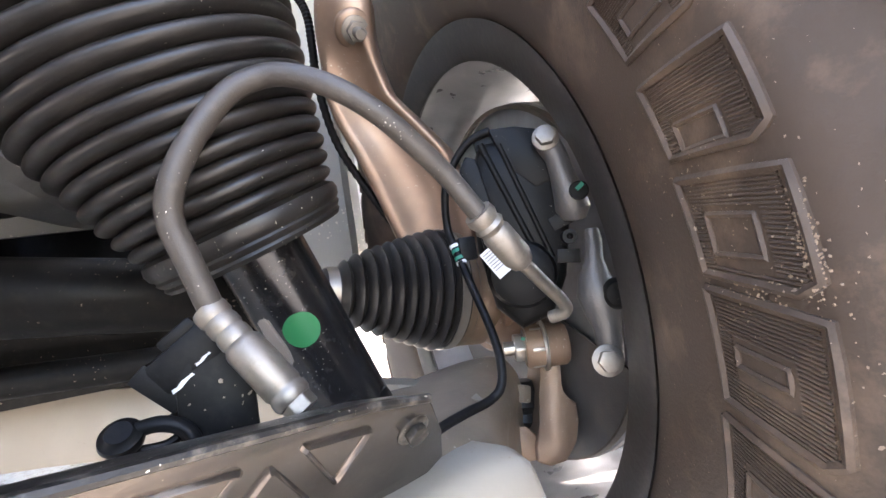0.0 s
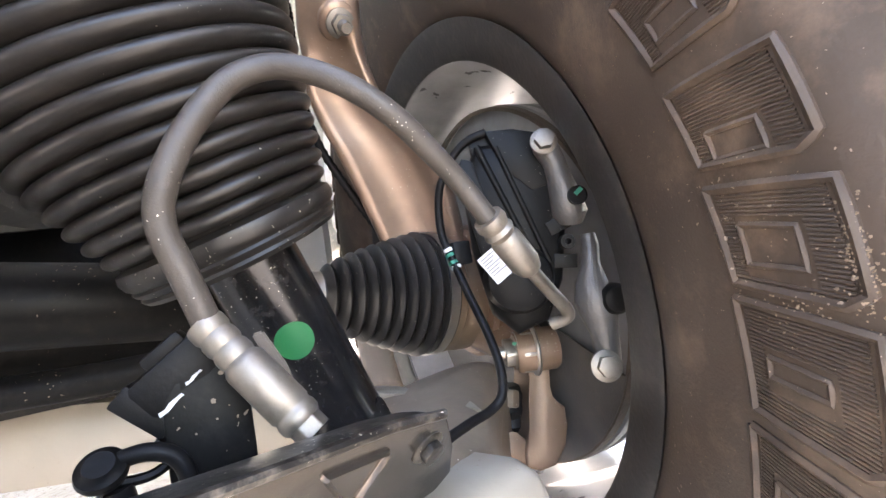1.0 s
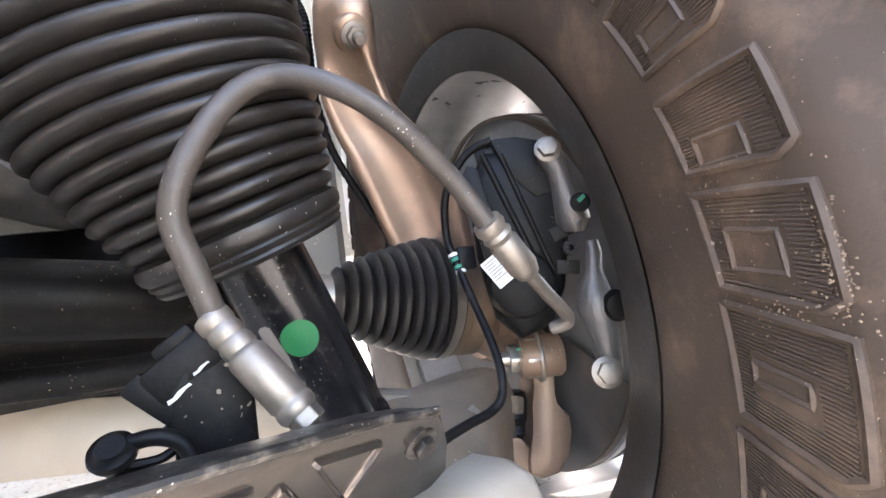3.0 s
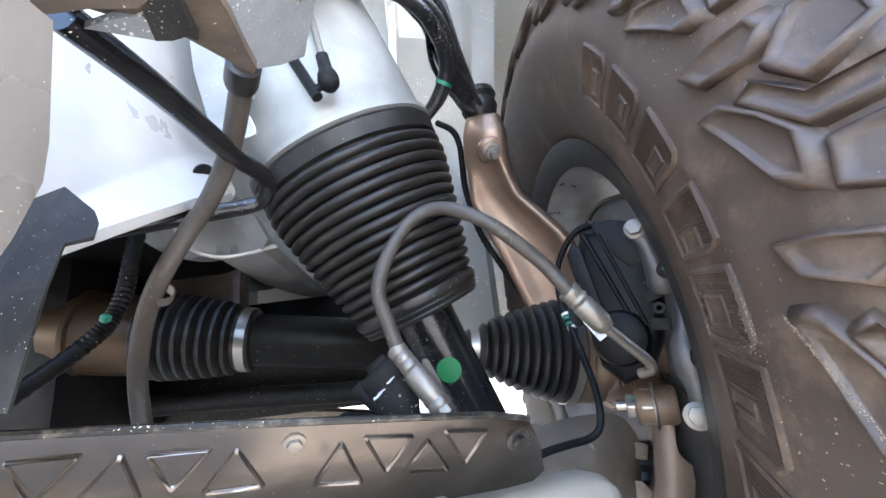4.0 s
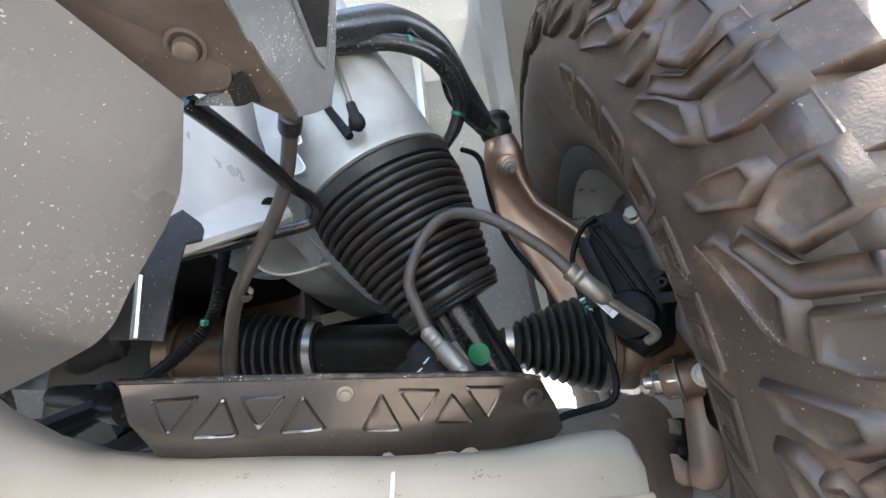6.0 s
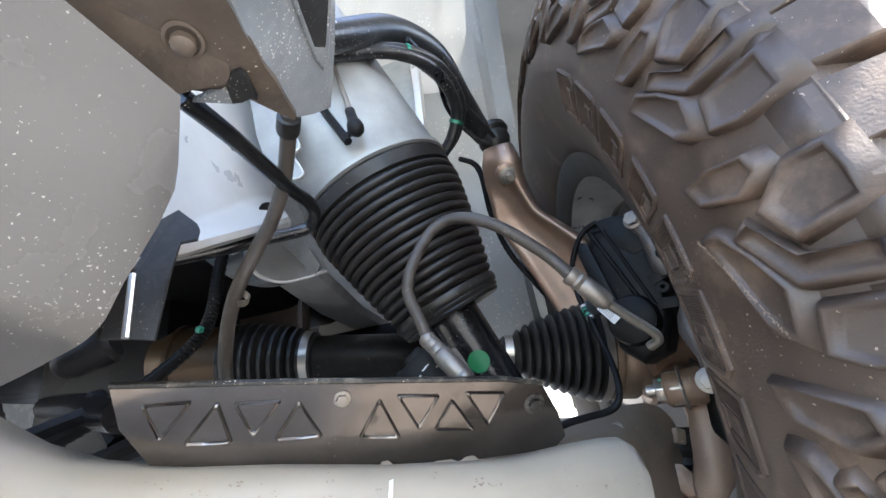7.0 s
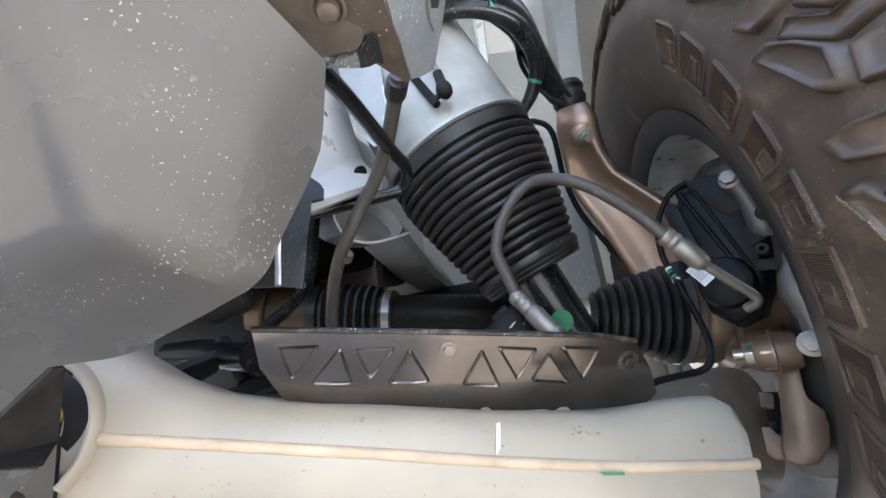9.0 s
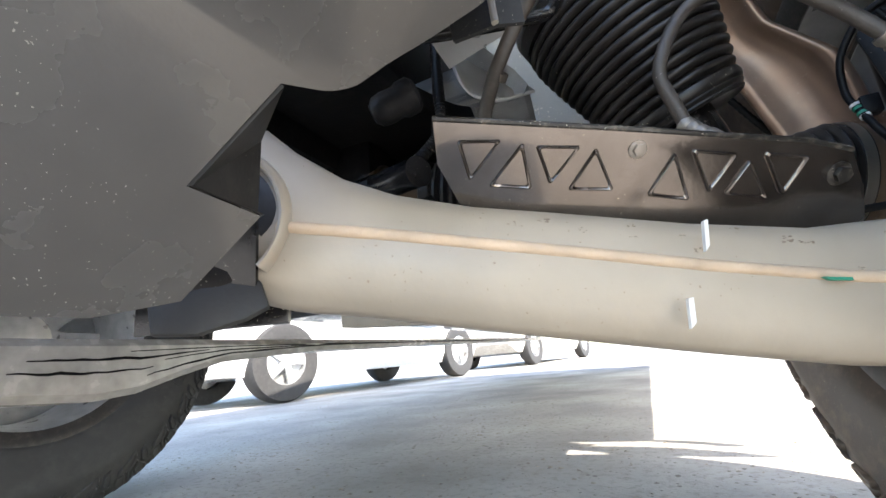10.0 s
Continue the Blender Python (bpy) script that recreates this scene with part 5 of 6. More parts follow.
slab(bm, [(0.022, 0.0), (0.025, 0.002), (0.0265, 0.012), (0.024, 0.016), (0.0215, 0.011), (0.0225, 0.006)], 0.001, eye @ Matrix.Translation((0, 0, 0.0012)))
part("paint_mark", bm, PAINTY, arm, "yellow paint mark")
fwd = Vector((0.42, -0.907, 0))
for p, dirv, ln, wd, mat, lab in (((-0.049, 0.1270, 0.340), (0.16, 0.10, 0.98), 0.020, 0.0022, CHALK, "white chalk mark"), ((-0.066, 0.121, 0.296), (0.12, 0.08, 0.98), 0.018, 0.0028, CHALK, "white chalk mark"), ((0.017, 0.1655, 0.3085), (0.9, 0.43, -0.12), 0.017, 0.0016, GREENTAPE, "green paint mark")):
    bm = B()
    dv = Vector(dirv).normalized()
    sd = dv.cross(fwd).normalized()
    c = Vector(p) + fwd * 0.0042
    v = [bm.verts.new(c + dv * ln * a + sd * wd * b + fwd * o) for o in (-0.003, 0.0) for a, b in ((-0.5, -0.5), (-0.3, 0.6), (0.5, 0.5), (0.45, -0.6))]
    for f in ((0, 1, 2, 3), (4, 5, 6, 7), (0, 1, 5, 4), (1, 2, 6, 5), (2, 3, 7, 6), (3, 0, 4, 7)):
        bm.faces.new([v[i] for i in f])
    part("paint_mark", bm, mat, arm, lab)

# brown scuffs on the beam's upper face: place along the beam, height over the seam, size
rng = random.Random(5)
for x, b, size in ((0.002, 0.0215, 1.6), (0.010, 0.0205, 1.0), (-0.1335, 0.0198, 1.1), (-0.114, 0.015, 0.8), (-0.085, 0.0229, 0.8), (-0.0527, 0.0097, 1.3), (-0.0587, 0.0186, 0.6), (-0.085, 0.0143, 0.7), (0.036, 0.0055, 0.8), (-0.1505, 0.0161, 1.1), (-0.024, 0.028, 0.7), (0.062, 0.030, 0.7), (0.085, 0.016, 0.6)):
    i = max(k for k in range(len(SPINE) - 1) if SPINE[k][0] <= x)
    f = (x - SPINE[i][0]) / (SPINE[i + 1][0] - SPINE[i][0])
    y, z, up = (SPINE[i][k] + (SPINE[i + 1][k] - SPINE[i][k]) * f for k in (1, 2, 3))
    h = b / up
    depth = 0.0015 - 0.0025 * h / 0.55 if h < 0.55 else -0.001 - 0.007 * (h - 0.55) / 0.35
    tilt = (fwd * 0.95 + Vector((0, 0, 0.05 if h < 0.55 else 0.5))).normalized()
    along = Vector((0.907, 0.42, -0.1)).normalized()
    over = tilt.cross(along).normalized()
    bm = B()
    for k in range(int(5 * size) + 2):
        c = Vector((x, y, z + b)) + fwd * depth + along * rng.gauss(0, 0.0022 * size) + over * rng.gauss(0, 0.0009 * size)
        r = rng.uniform(0.00025, 0.0007) * size ** 0.5
        ring = [c + tilt * 0.0001 + r * rng.uniform(0.5, 1.4) * (1.7 * math.cos(j * 1.047) * along + 0.7 * math.sin(j * 1.047) * over) for j in range(6)]
        loft(bm, [[p - tilt * 0.0015 for p in ring], [p + tilt * 0.0003 for p in ring]])
    part("dirt_scuff", bm, DUSTSHADE, arm, "brown dirt scuff")

# dark clutter between arm and frame
mb = thing("arm_mount_bracket", "black folded arm mount bracket", "bracket")
bm = B()
block(bm, (0.10, 0.006, 0.11), Matrix.Translation((-0.345, 0.03, 0.37)) @ pose(0, 0, 0, 0, 0, 25), 0.001)
part("mount_sheet", bm, BLACK, mb)
bm = B()
sheet(bm, [((-0.2795, 0.004, 0.372), (-0.2900, 0.014, 0.334), (-0.372, -0.006, 0.330), (-0.345, -0.022, 0.380))], 0.003)
part("ear_plate", bm, BLACK, mb)
tr = thing("track_link", "black steering track rod with rubber sleeve", "track rod")
bm = B()
sweep(bm, smooth_path([(-0.46, 0.22, 0.462), (-0.33, 0.15, 0.440), (-0.262, 0.113, 0.423), (-0.215, 0.088, 0.414)], 5), 0.0115, 14)
part("rod_tube", bm, BLACK, tr)
for a, b in (((-0.33, 0.09, 0.405), (-0.25, 0.12, 0.43)), ((-0.25, 0.12, 0.40), (-0.29, 0.13, 0.44)), ((-0.29, 0.12, 0.385), (-0.22, 0.12, 0.40))):
    bm = B()
    sweep(bm, [a, b], 0.008, 8)
    part("brace", bm, BLACKP, tr)
wl = thing("wire_loom", "black wire loom with green plug", "wire loom")
bm = B()
sweep(bm, smooth_path([(-0.36, 0.13, 0.40), (-0.30, 0.15, 0.43), (-0.25, 0.175, 0.475), (-0.235, 0.185, 0.505), (-0.24, 0.20, 0.56), (-0.25, 0.23, 0.66)], 22), [0.0066 if i % 2 else 0.0056 for i in range(111)], 10)
part("loom", bm, SHAFT, wl, "corrugated black sleeve")
bm = B()
block(bm, (0.006, 0.006, 0.006), Matrix.Translation((-0.234, 0.172, 0.492)) @ pose(0, 0, 0, 20, 30, 0), 0.002)
part("green_plug", bm, GREENTAPE, wl, "green plug")

# ---- wheel arch liners ----
ln = thing("wheel_liner", "grey wheel arch liner spotted with dust", "wheel liner")
bm = B()
rows = []
for x, y in ((-0.34, 0.60), (-0.15, 0.64), (0.0, 0.68), (0.068, 0.70), (0.082, 0.74), (0.088, 1.02), (0.165, 1.06)):
    rows.append([(x, y + 0.01, 0.44), (x, y, 0.55), (x, y, 0.75), (x + 0.004, y - 0.01, 0.95), (x + 0.01, y - 0.05, 1.10), (x + 0.015, y - 0.16, 1.16), (x + 0.02, min(y - 0.40, 0.26), 1.20)])
loft(bm, rows, caps=False, closed=False)
bmesh.ops.solidify(bm, geom=list(bm.faces), thickness=0.006)
part("inner_liner", bm, LINER, ln)
bm = B()
rows = []
for k in range(13):
    a = radians(-12 + 120 * k / 12)
    yy, zz = 0.44 + 0.55 * math.cos(a), 0.433 + 0.60 * math.sin(a)
    rows.append([(0.13, yy, zz), (0.25, yy, zz + 0.01), (0.46, yy, zz)])
loft(bm, rows, caps=False, closed=False)
bmesh.ops.solidify(bm, geom=list(bm.faces), thickness=0.006)
part("outer_liner", bm, LINER, ln)

# ---- truck body over all ----
body = thing("truck_body", "pale truck body with fender and cab", "truck body")
bm = B()
arch = [(0.44 + 0.645 * math.cos(radians(a)), 0.433 + 0.645 * math.sin(radians(a))) for a in range(-5, 186, 10)]
slab(bm, [(1.05, 0.40)] + arch + [(-0.80, 0.38), (-0.80, 1.25), (-0.6, 1.36), (1.05, 1.40)], 0.02, Matrix((Vector((0, 1, 0)), Vector((0, 0, 1)), Vector((1, 0, 0)))).transposed().to_4x4() @ Matrix.Translation((0, 0, 0.47)))
part("fender", bm, CARPAINT, body)
# Unseen half cover, added to shade the far wheel; open above the arch.
bm = B()
slab(bm, [(-1.82, -0.62), (-0.44, -0.62), (-0.44, 1.06), (-1.82, 1.06)], 0.03, Matrix.Translation((0, 0, 1.27)))
part("shade_cover", bm, CARPAINT, body)
# Unseen slab, added over the arch to keep sun off the liner.
bm = B()
slab(bm, [(0.16, -0.62), (0.469, -0.62), (0.469, 1.05), (0.16, 1.05)], 0.02, Matrix.Translation((0, 0, 1.25)))
part("sun_slab", bm, CARPAINT, body)
bm = B()
slab(bm, [(-0.62, 0.3), (1.05, 0.3), (1.05, 1.3), (-0.62, 1.3)], 0.02, Matrix((Vector((0, 1, 0)), Vector((0, 0, 1)), Vector((1, 0, 0)))).transposed().to_4x4() @ Matrix.Translation((0, 0, -1.82)))
part("far_fender", bm, CARPAINT, body)
bm = B()
block(bm, (2.27, 4.4, 1.35), Matrix.Translation((-0.685, 3.24, 1.225)), 0.06)
part("cab", bm, CARPAINT, body)

bm = B()
block(bm, (0.014, 0.03, 0.34), Matrix.Translation((-0.052, 0.505, 0.985)) @ pose(0, 0, 0, 0, 3, 0), 0.003)
part("inner_flange", bm, SILVER, body, "pale upright body flange")
bm = B()
slab(bm, [(-0.105, -0.15), (-0.012, -0.13), (-0.014, 0.16), (-0.105, 0.16)], 0.004, Matrix.Translation((-0.052, 0.53, 0.985)) @ pose(0, 0, 0, 90, 0, 0), 0.001)
part("inner_panel", bm, TOWER, body, "grey inner body panel")
bm = B()
slab(bm, [(-0.006, -0.018), (0.006, -0.018), (0.006, 0.018), (-0.006, 0.018)], 0.002, Matrix.Translation((-0.093, 0.5245, 0.97)) @ pose(0, 0, 0, 90, 12, 0), 0.002)
part("panel_slot", bm, BLACKP, body, "dark slot in the body panel")

# ---- the far side of the truck ----
sill = thing("under_beam", "long pale beam under the far side of the truck", "beam")


def beam_rows():
    out = []
    for x, y, z0, z1, d in ((-0.88, 0.02, 0.288, 0.368, 0.16), (-0.90, 0.138, 0.277, 0.368, 0.16), (-0.90, 0.254, 0.268, 0.367, 0.16), (-0.90, 0.32, 0.274, 0.367, 0.16), (-0.90, 0.40, 0.298, 0.367, 0.16), (-0.90, 0.49, 0.320, 0.367, 0.15), (-0.90, 0.77, 0.338, 0.368, 0.14), (-0.95, 1.6, 0.355, 0.377, 0.14), (-1.0, 3.0, 0.372, 0.394, 0.14), (-1.1, 4.8, 0.40, 0.422, 0.14)):
        out.append([(x, y, z0 + 0.012), (x - 0.012, y, z0), (x - d, y, z0), (x - d, y, z1), (x - 0.012, y, z1), (x, y, z1 - 0.012)])
    return out


bm = B()
loft(bm, beam_rows())
part("beam_shell", bm, UNDER, sill, angle=40)
rng = random.Random(8)
for f0, y0, y1 in ((0.22, 0.33, 0.9), (0.42, 0.14, 0.34), (0.55, 0.36, 2.4), (0.70, 0.16, 0.45), (0.86, 0.30, 3.6)):
    bm = B()
    pts = []
    for k in range(15):
        y = y0 + (y1 - y0) * (k / 14) ** 1.4
        rows = beam_rows()
        for a, b in zip(rows, rows[1:]):
            if a[0][1] <= y <= b[0][1]:
                t = (y - a[0][1]) / (b[0][1] - a[0][1])
                lo, hi = Vector(a[0]).lerp(Vector(b[0]), t), Vector(a[5]).lerp(Vector(b[5]), t)
                pts.append(lo.lerp(hi, f0 + rng.uniform(-0.02, 0.02)))
    sweep(bm, pts, [0.0008 + 0.0016 * math.sin(math.pi * k / (len(pts) - 1)) * rng.uniform(0.5, 1.3) for k in range(len(pts))], 6)
    part("crack", bm, BLACKP, sill, "dark crack line")


def parked_car(m, paint):
    car = thing("parked_car", "pale parked car in full sun beyond the truck", "car", group="parked cars")
    bm = B()
    secs = []
    for x, z0, z1, w in ((-2.4, 0.5, 0.8, 0.75), (-2.2, 0.3, 0.95, 0.88), (-1.2, 0.25, 1.02, 0.92), (-0.6, 0.25, 1.5, 0.9), (0.9, 0.25, 1.55, 0.9), (1.7, 0.25, 1.1, 0.92), (2.2, 0.3, 1.0, 0.88), (2.4, 0.5, 0.8, 0.75)):
        secs.append([m @ Vector((w * s, x, z)) for s, z in ((-0.9, z0), (0.9, z0), (1, z0 + 0.15), (1, min(z1, 0.9)), (0.75, z1), (-0.75, z1), (-1, min(z1, 0.9)), (-1, z0 + 0.15))])
    loft(bm, secs)
    part("car_shell", bm, paint, car, angle=35)
    for sx in (-0.92, 0.92):
        for y in (-1.62, 1.62):
            a = 1 if sx > 0 else -1
            wm_ = at_axis(m @ Vector((sx - a * 0.2, y, 0.41)), m.to_3x3() @ Vector((a, 0, 0)))
            bm = B()
            lathe(bm, [(0.22, 0.0), (0.35, 0.0), (0.40, 0.02), (0.41, 0.06), (0.41, 0.18), (0.39, 0.215), (0.27, 0.225), (0.235, 0.215), (0.23, 0.12)], wm_, 40)
            tyre_ = part("car_tyre", bm, CARTYRE, car, "dark tyre")
            bm = B()
            lathe(bm, [(0.235, 0.12), (0.238, 0.21), (0.225, 0.212), (0.22, 0.13), (0, 0.13)], wm_, 40)
            for k in range(5):
                w_ = wm_ @ Matrix.Rotation(2 * math.pi * k / 5, 4, "Z")
                slab(bm, [(0.03, -0.035), (0.23, -0.045), (0.23, 0.045), (0.03, 0.035)], 0.03, w_ @ Matrix.Translation((0, 0, 0.205)), 0.006)
            lathe(bm, [(0, 0.21), (0.05, 0.21), (0.06, 0.19), (0.06, 0.15)], wm_, 20)
            part("alloy_wheel", bm, RIM, tyre_, "five-spoke alloy wheel")
    return car


parked_car(pose(-4.15, 5.16, 0, 0, 0, -11.5), CARPAINT)
parked_car(pose(-2.95, 11.3, 0, 0, 0, -11.5), UNDER)

# grit on the ground
gr = B()
rng = random.Random(4)
for i in range(3200):
    x, y = rng.uniform(-2.6, 0.6), rng.uniform(0.35, 3.2)
    r = rng.choice((0.0015, 0.002, 0.003, 0.003, 0.004, 0.006)) * rng.uniform(0.6, 1.3)
    base = [gr.verts.new((x + r * math.cos(k * 1.257 + i) * rng.uniform(0.7, 1.2), y + r * math.sin(k * 1.257 + i) * rng.uniform(0.7, 1.2), 0.0)) for k in range(5)]
    top = gr.verts.new((x + r * rng.uniform(-0.4, 0.4), y + r * rng.uniform(-0.4, 0.4), r * rng.uniform(0.35, 0.6)))
    for k in range(5):
        gr.faces.new((base[k], base[(k + 1) % 5], top))
tagged(finish(gr, "grit", GRIT, smooth=False), "loose grit and pebbles on the concrete", "gravel", kind="stuff")


# ---- sidewall relief and tread of the front tyre ----
def side_pt(r, deg, lift=0.0):
    c = SIDE_PROFILE[-1][1]
    for (r0, c0), (r1, c1) in zip(SIDE_PROFILE, SIDE_PROFILE[1:]):
        if r0 <= r <= r1:
            c = c0 + (c1 - c0) * (r - r0) / (r1 - r0)
    return WC + WN * (c - lift) + r * (math.cos(radians(deg)) * WU + math.sin(radians(deg)) * WV)


WU = (Vector((0, 1, 0)) - WN * WN.y).normalized()
WV = WN.cross(WU)
if WV.z < 0:
    WV = -WV


def ridge(bm, pts, w=0.0014, lift=-0.0001):
    dense = []
    for (r0, a0), (r1, a1) in zip(pts, pts[1:]):
        for k in range(4):
            dense.append(side_pt(r0 + (r1 - r0) * k / 4, a0 + (a1 - a0) * k / 4, lift))
    dense.append(side_pt(*pts[-1], lift))
    sweep(bm, dense, w, 6)


# raised outlined bars round the sidewall, ribbed inside, each with a small notch frame
GLYPHS = [(173.5, 6.4, 0.36, 0.78), (180.9, 7.4, 0.42, 0.62), (166.2, 5.8, 0.60, 0.95), (157.2, 6.6, 0.5, 0.8), (148.5, 6.8, 0.4, 0.7), (140.0, 6.6, 0.5, 0.8), (189.6, 6.4, 0.4, 0.8), (198.4, 6.6, 0.5, 0.8)]
for base, span, n0, n1 in GLYPHS:
    r0, r1 = 0.3155, 0.3565
    lean = 1.7
    o = [(r0, base), (r1, base + lean), (r1, base + lean + span * 0.86), (r1 - 0.006, base + lean + span * 0.94), (r0 + 0.002, base + span)]
    bm = B()
    ridge(bm, o + [o[0]], 0.0020)
    part("raised_frame", bm, TYRE, front_tyre)
    ri = r0 + 0.009
    o = [(ri, base + span * n0 + 0.5), (ri + 0.018, base + span * n0 + 1.2), (ri + 0.018, base + span * n1 + 0.9), (ri, base + span * n1 + 0.3)]
    bm = B()
    ridge(bm, o + [o[0]], 0.0013)
    part("raised_frame", bm, TYRE, front_tyre)
    bm = B()
    for k in range(int((span - 0.3) / 0.25)):
        a0 = base + 0.3 + k * 0.25
        f = (a0 - base) / span
        hi = r0 + 0.0075 if n0 - 0.06 < f < n1 + 0.12 else r1 - 0.003
        for lo, up in ((r0 + 0.003, hi), (ri + 0.0205, r1 - 0.003)) if hi < ri else ((r0 + 0.003, hi),):
            ridge(bm, [(lo, a0 + lean * (lo - r0) / (r1 - r0)), (up, a0 + lean * (up - r0) / (r1 - r0))], 0.0005, 0.0004)
    tagged(part("fine_ribs", bm, TYRE, front_tyre), kind="stuff")


def tread_mesh(name, outline, r0, r1, arc, slope=0.0028):
    """A tread block: outline in width and arc degrees; sides lean outwards to the base."""
    me_bm = bmesh.new()
    cw_ = sum(p[0] for p in outline) / len(outline)
    ca_ = sum(p[1] for p in outline) / len(outline)
    rings = []
    for r, grow in ((r0, 1.12), (r1 - 0.0045, 1.03), (r1 - 0.0014, 0.985), (r1, 0.93)):
        ring = []
        for w, a in outline:
            ww, aa = cw_ + (w - cw_) * grow, ca_ + (a - ca_) * grow
            edge = max(0, 0.035 - ww) / 0.035
            edge2 = max(0, ww - (TYRE_W - 0.035)) / 0.035
            rr = r - 0.009 * edge * edge - 0.009 * edge2 * edge2
            ring.append(me_bm.verts.new(WC + WN * ww + rr * (math.cos(radians(aa)) * WU + math.sin(radians(aa)) * WV)))
        rings.append(ring)
    n = len(outline)
    for a, b in zip(rings, rings[1:]):
        for k in range(n):
            me_bm.faces.new((a[k], a[(k + 1) % n], b[(k + 1) % n], b[k]))
    me_bm.faces.new(rings[-1])
    for f in me_bm.faces:
        f.smooth = len(f.verts) == 4
    bmesh.ops.recalc_face_normals(me_bm, faces=me_bm.faces)
    me = bpy.data.meshes.new(name)
    me_bm.to_mesh(me)
    me_bm.free()
    me.materials.append(TYRE)
    return me


PITCH = 10.0
BASE_R, TOP_R = 0.4380, 0.4530
blocks = [
    tread_mesh("tread_block", [(-0.004, 0.4), (0.030, 0.0), (0.052, 1.6), (0.062, 3.2), (0.050, 5.0), (0.026, 4.6), (-0.004, 4.5)], BASE_R, TOP_R, PITCH),
    tread_mesh("tread_block", [(-0.006, 5.4), (0.026, 5.5), (0.046, 6.2), (0.058, 4.9), (0.064, 7.4), (0.040, 9.2), (0.018, 9.3), (-0.006, 9.6)], BASE_R, TOP_R - 0.0015, PITCH),
    tread_mesh("tread_block", [(0.068, 2.6), (0.060, 0.9), (0.084, -1.2), (0.104, -0.9), (0.116, 1.0), (0.102, 2.0), (0.100, 4.0), (0.082, 5.2), (0.070, 4.4)], BASE_R, TOP_R, PITCH),
    tread_mesh("tread_block", [(0.072, 5.6), (0.088, 5.9), (0.108, 4.4), (0.110, 2.6), (0.122, 1.8), (0.126, 4.6), (0.114, 6.6), (0.092, 7.8), (0.074, 7.4)], BASE_R, TOP_R, PITCH),
    tread_mesh("tread_block", [(0.126, 0.8), (0.148, 1.6), (0.168, -0.2), (0.174, 2.4), (0.158, 4.2), (0.160, 5.6), (0.140, 6.6), (0.132, 4.4)], BASE_R, TOP_R, PITCH),
    tread_mesh("tread_block", [(0.122, 7.2), (0.142, 7.4), (0.166, 6.0), (0.168, 4.8), (0.178, 3.6), (0.182, 6.4), (0.166, 8.6), (0.146, 10.0), (0.124, 9.4)], BASE_R, TOP_R, PITCH),
    tread_mesh("tread_block", [(0.180, 1.2), (0.204, -0.4), (0.222, 1.4), (0.216, 4.2), (0.204, 5.4), (0.190, 5.2), (0.184, 3.0)], BASE_R, TOP_R, PITCH),
    tread_mesh("tread_block", [(0.190, 6.2), (0.208, 6.4), (0.224, 5.0), (0.226, 7.2), (0.208, 8.6), (0.186, 9.4)], BASE_R, TOP_R, PITCH),
    tread_mesh("tread_block", [(0.230, 0.4), (0.256, 0.0), (0.288, 0.6), (0.288, 4.6), (0.256, 5.0), (0.224, 4.2)], BASE_R, TOP_R, PITCH),
    tread_mesh("tread_block", [(0.232, 5.4), (0.260, 5.8), (0.290, 5.4), (0.290, 9.2), (0.258, 9.6), (0.232, 9.4)], BASE_R, TOP_R, PITCH),
]


def turn(deg):
    sign = 1 if WU.cross(WV).dot(WN) > 0 else -1
    return Matrix.Translation(WC) @ Matrix.Rotation(sign * radians(deg), 4, WN) @ Matrix.Translation(-WC)


near = [k for k in range(36) if 110 <= k * PITCH < 240]
for me in blocks:
    for k in near:
        ob = new("tread_block", me)
        ob.parent = front_tyre
        ob.matrix_basis = turn(k * PITCH + 0.4 * math.sin(k * 2.1))
rest = B()
for me in blocks:
    for k in range(36):
        if k not in near:
            tmp = me.copy()
            tmp.transform(turn(k * PITCH))
            for v in tmp.vertices:
                v.co.z = max(v.co.z, 0.003)
            rest.from_mesh(tmp)
            bpy.data.meshes.remove(tmp)
tagged(part("far_tread", rest, TYRE, front_tyre, smooth=False), kind="stuff")
# shoulder blocks on the sidewall: raised rims round sunken pockets
SIDE_PITCH = 14.4
SIDE_BLOCKS = [
    [(0.383, 0.2), (0.402, 0.7), (0.419, 1.5), (0.421, 2.8), (0.410, 3.7), (0.389, 2.4)],
    [(0.412, 4.9), (0.428, 3.0), (0.441, 3.2), (0.442, 5.0), (0.442, 6.6), (0.420, 7.2)],
    [(0.379, 4.4), (0.391, 4.7), (0.403, 7.2), (0.411, 9.6), (0.408, 12.6), (0.397, 11.6), (0.389, 8.4)],
    [(0.398, 5.7), (0.406, 5.1), (0.418, 8.0), (0.442, 8.6), (0.442, 10.0), (0.414, 9.6)],
    [(0.416, 10.7), (0.442, 11.0), (0.442, 13.9), (0.424, 14.0), (0.412, 13.2)],
]
side_meshes = []
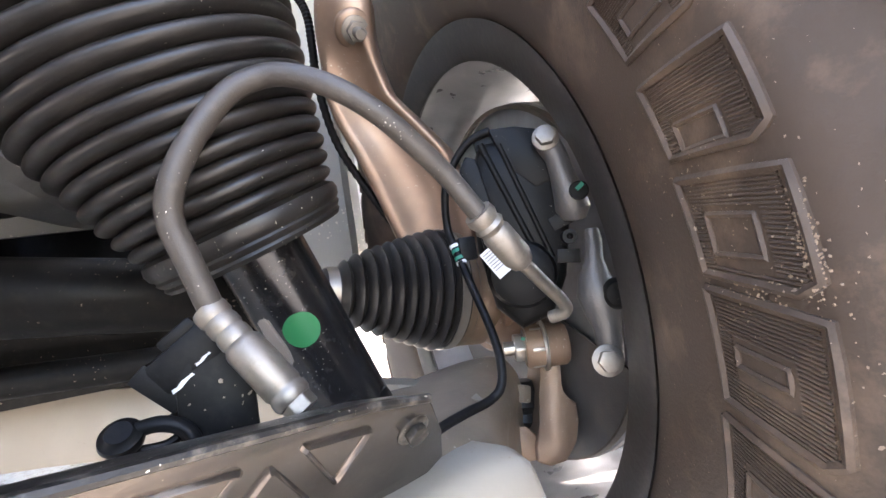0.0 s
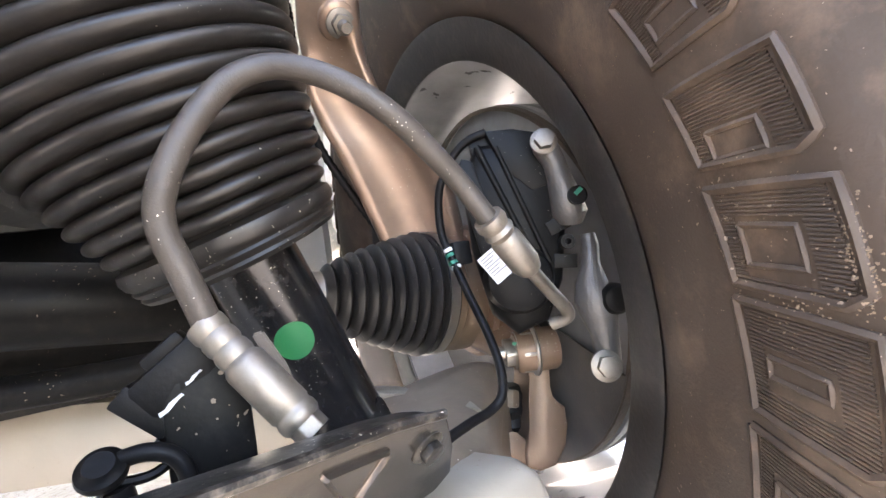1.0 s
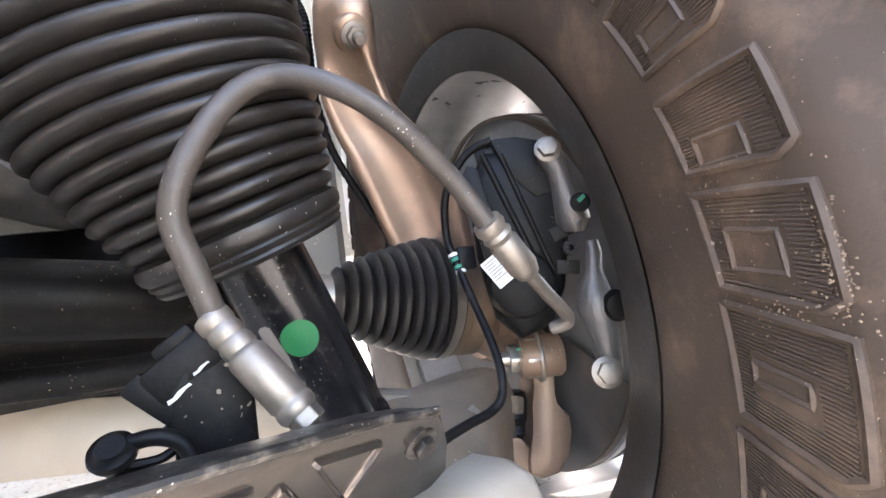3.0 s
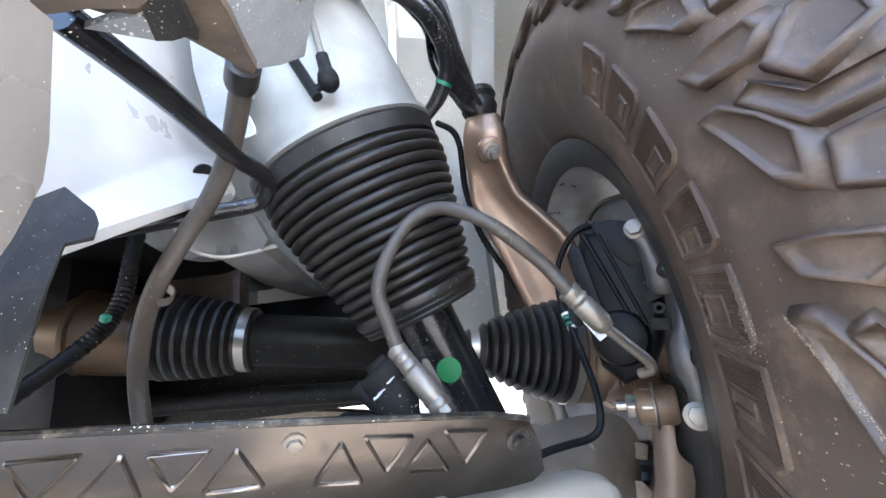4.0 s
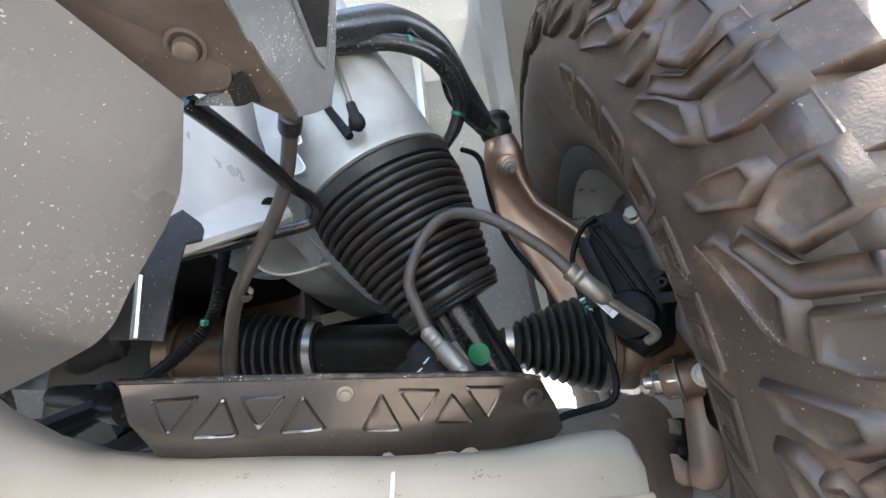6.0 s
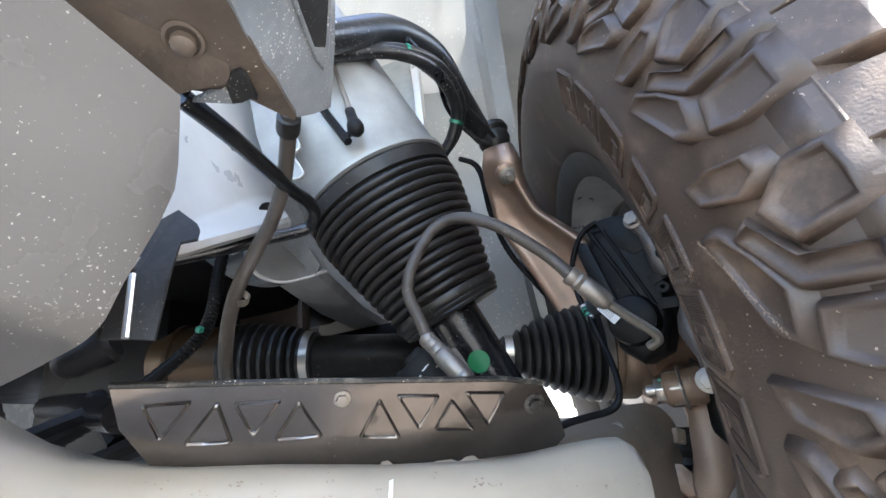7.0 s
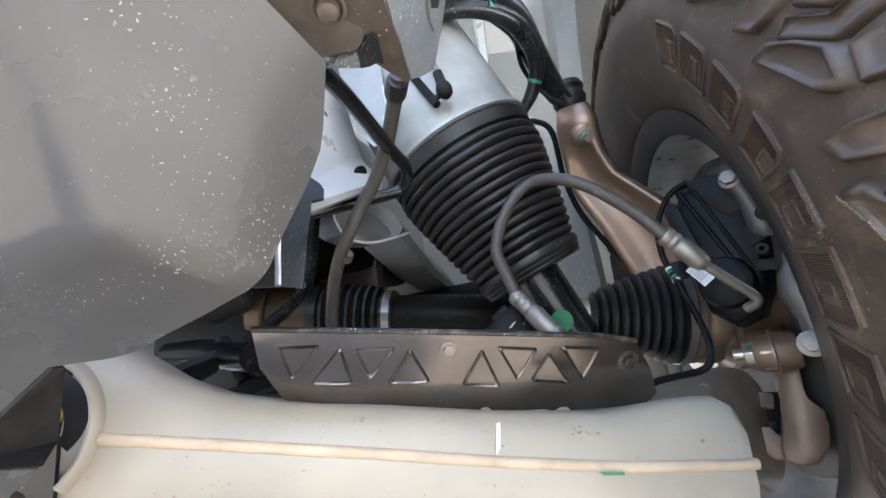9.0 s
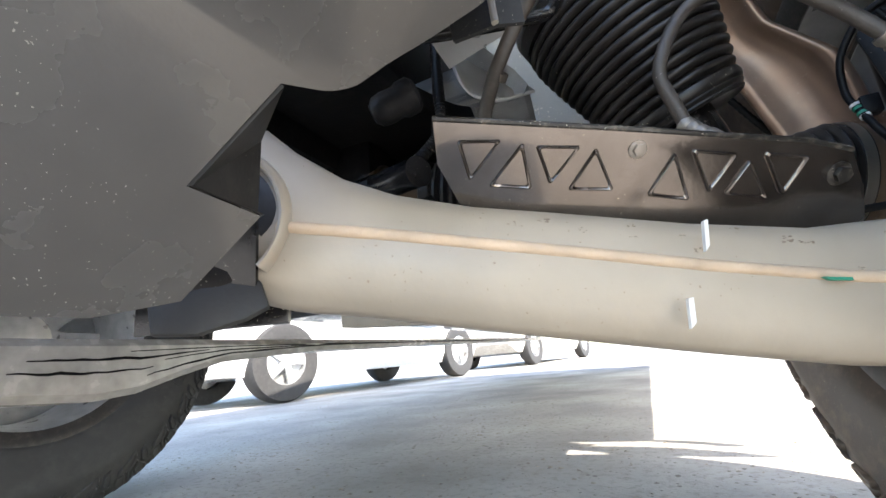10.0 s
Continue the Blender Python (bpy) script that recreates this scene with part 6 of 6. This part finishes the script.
for o in SIDE_BLOCKS:
    b_ = bmesh.new()
    cr, ca = sum(p[0] for p in o) / len(o), sum(p[1] for p in o) / len(o)
    rings = []
    for grow, lift in ((1.24, -0.0085), (1.12, -0.0040), (1.03, -0.0012), (0.96, -0.0002), (0.86, -0.0003), (0.78, -0.0016), (0.70, -0.0030), (0.62, -0.0034)):
        rings.append([b_.verts.new(side_pt(cr + (r - cr) * grow, ca + (a - ca) * grow, lift)) for r, a in o])
    n = len(o)
    for a, b in zip(rings, rings[1:]):
        for k in range(n):
            b_.faces.new((a[k], a[(k + 1) % n], b[(k + 1) % n], b[k]))
    b_.faces.new(rings[-1])
    for f in b_.faces:
        f.smooth = True
    bmesh.ops.recalc_face_normals(b_, faces=b_.faces)
    me = bpy.data.meshes.new("shoulder_lug")
    b_.to_mesh(me)
    b_.free()
    me.materials.append(TYRE)
    side_meshes.append(me)
for me in side_meshes:
    for k in range(25):
        ob = new("shoulder_lug", me)
        ob.parent = front_tyre
        ob.matrix_basis = turn(175.0 + (k - 12) * SIDE_PITCH)
# dried mud scuffed along the ridges
rng = random.Random(11)
mud = B()
for i in range(800):
    if i < 240:
        t_ = rng.random()
        r, a = 0.3795 + 0.026 * t_, 179.4 + 7.6 * t_ + rng.gauss(0, 0.15)
    elif i < 310:
        r, a = 0.340 + rng.gauss(0, 0.010), 181.1 + rng.gauss(0, 0.5)
    elif i < 560:
        r, a = 0.3565 + rng.gauss(0, 0.0016), 178.8 + rng.gauss(0, 1.3)
    else:
        r, a = rng.uniform(0.275, 0.36), rng.uniform(140, 215)
    sz = rng.uniform(0.0002, 0.0005) * (1.0 if i < 560 else 0.6)
    c = side_pt(r, a, 0.001)
    ring = [mud.verts.new(c + sz * rng.uniform(0.6, 1.5) * (math.cos(k * 1.257) * WU + math.sin(k * 1.257) * WV)) for k in range(5)]
    top = mud.verts.new(c - WN * sz * 0.7)
    for k in range(5):
        mud.faces.new((ring[k], ring[(k + 1) % 5], top))
tagged(part("dried_mud", mud, DRYMUD, front_tyre, "pale dried mud scuffs"), kind="stuff")

# the far front wheel is a copy of the near one
WM2 = at_axis((-1.44, 0.42, 0.433), (-1, 0.02, 0))
far_wheel = copy_thing(front_wheel, WM2 @ WM.inverted())
for ob in far_wheel.children_recursive:
    if ob.material_slots and ob.data.materials[0] == TYRE:
        ob.material_slots[0].link = "OBJECT"
        ob.material_slots[0].material = CARTYRE
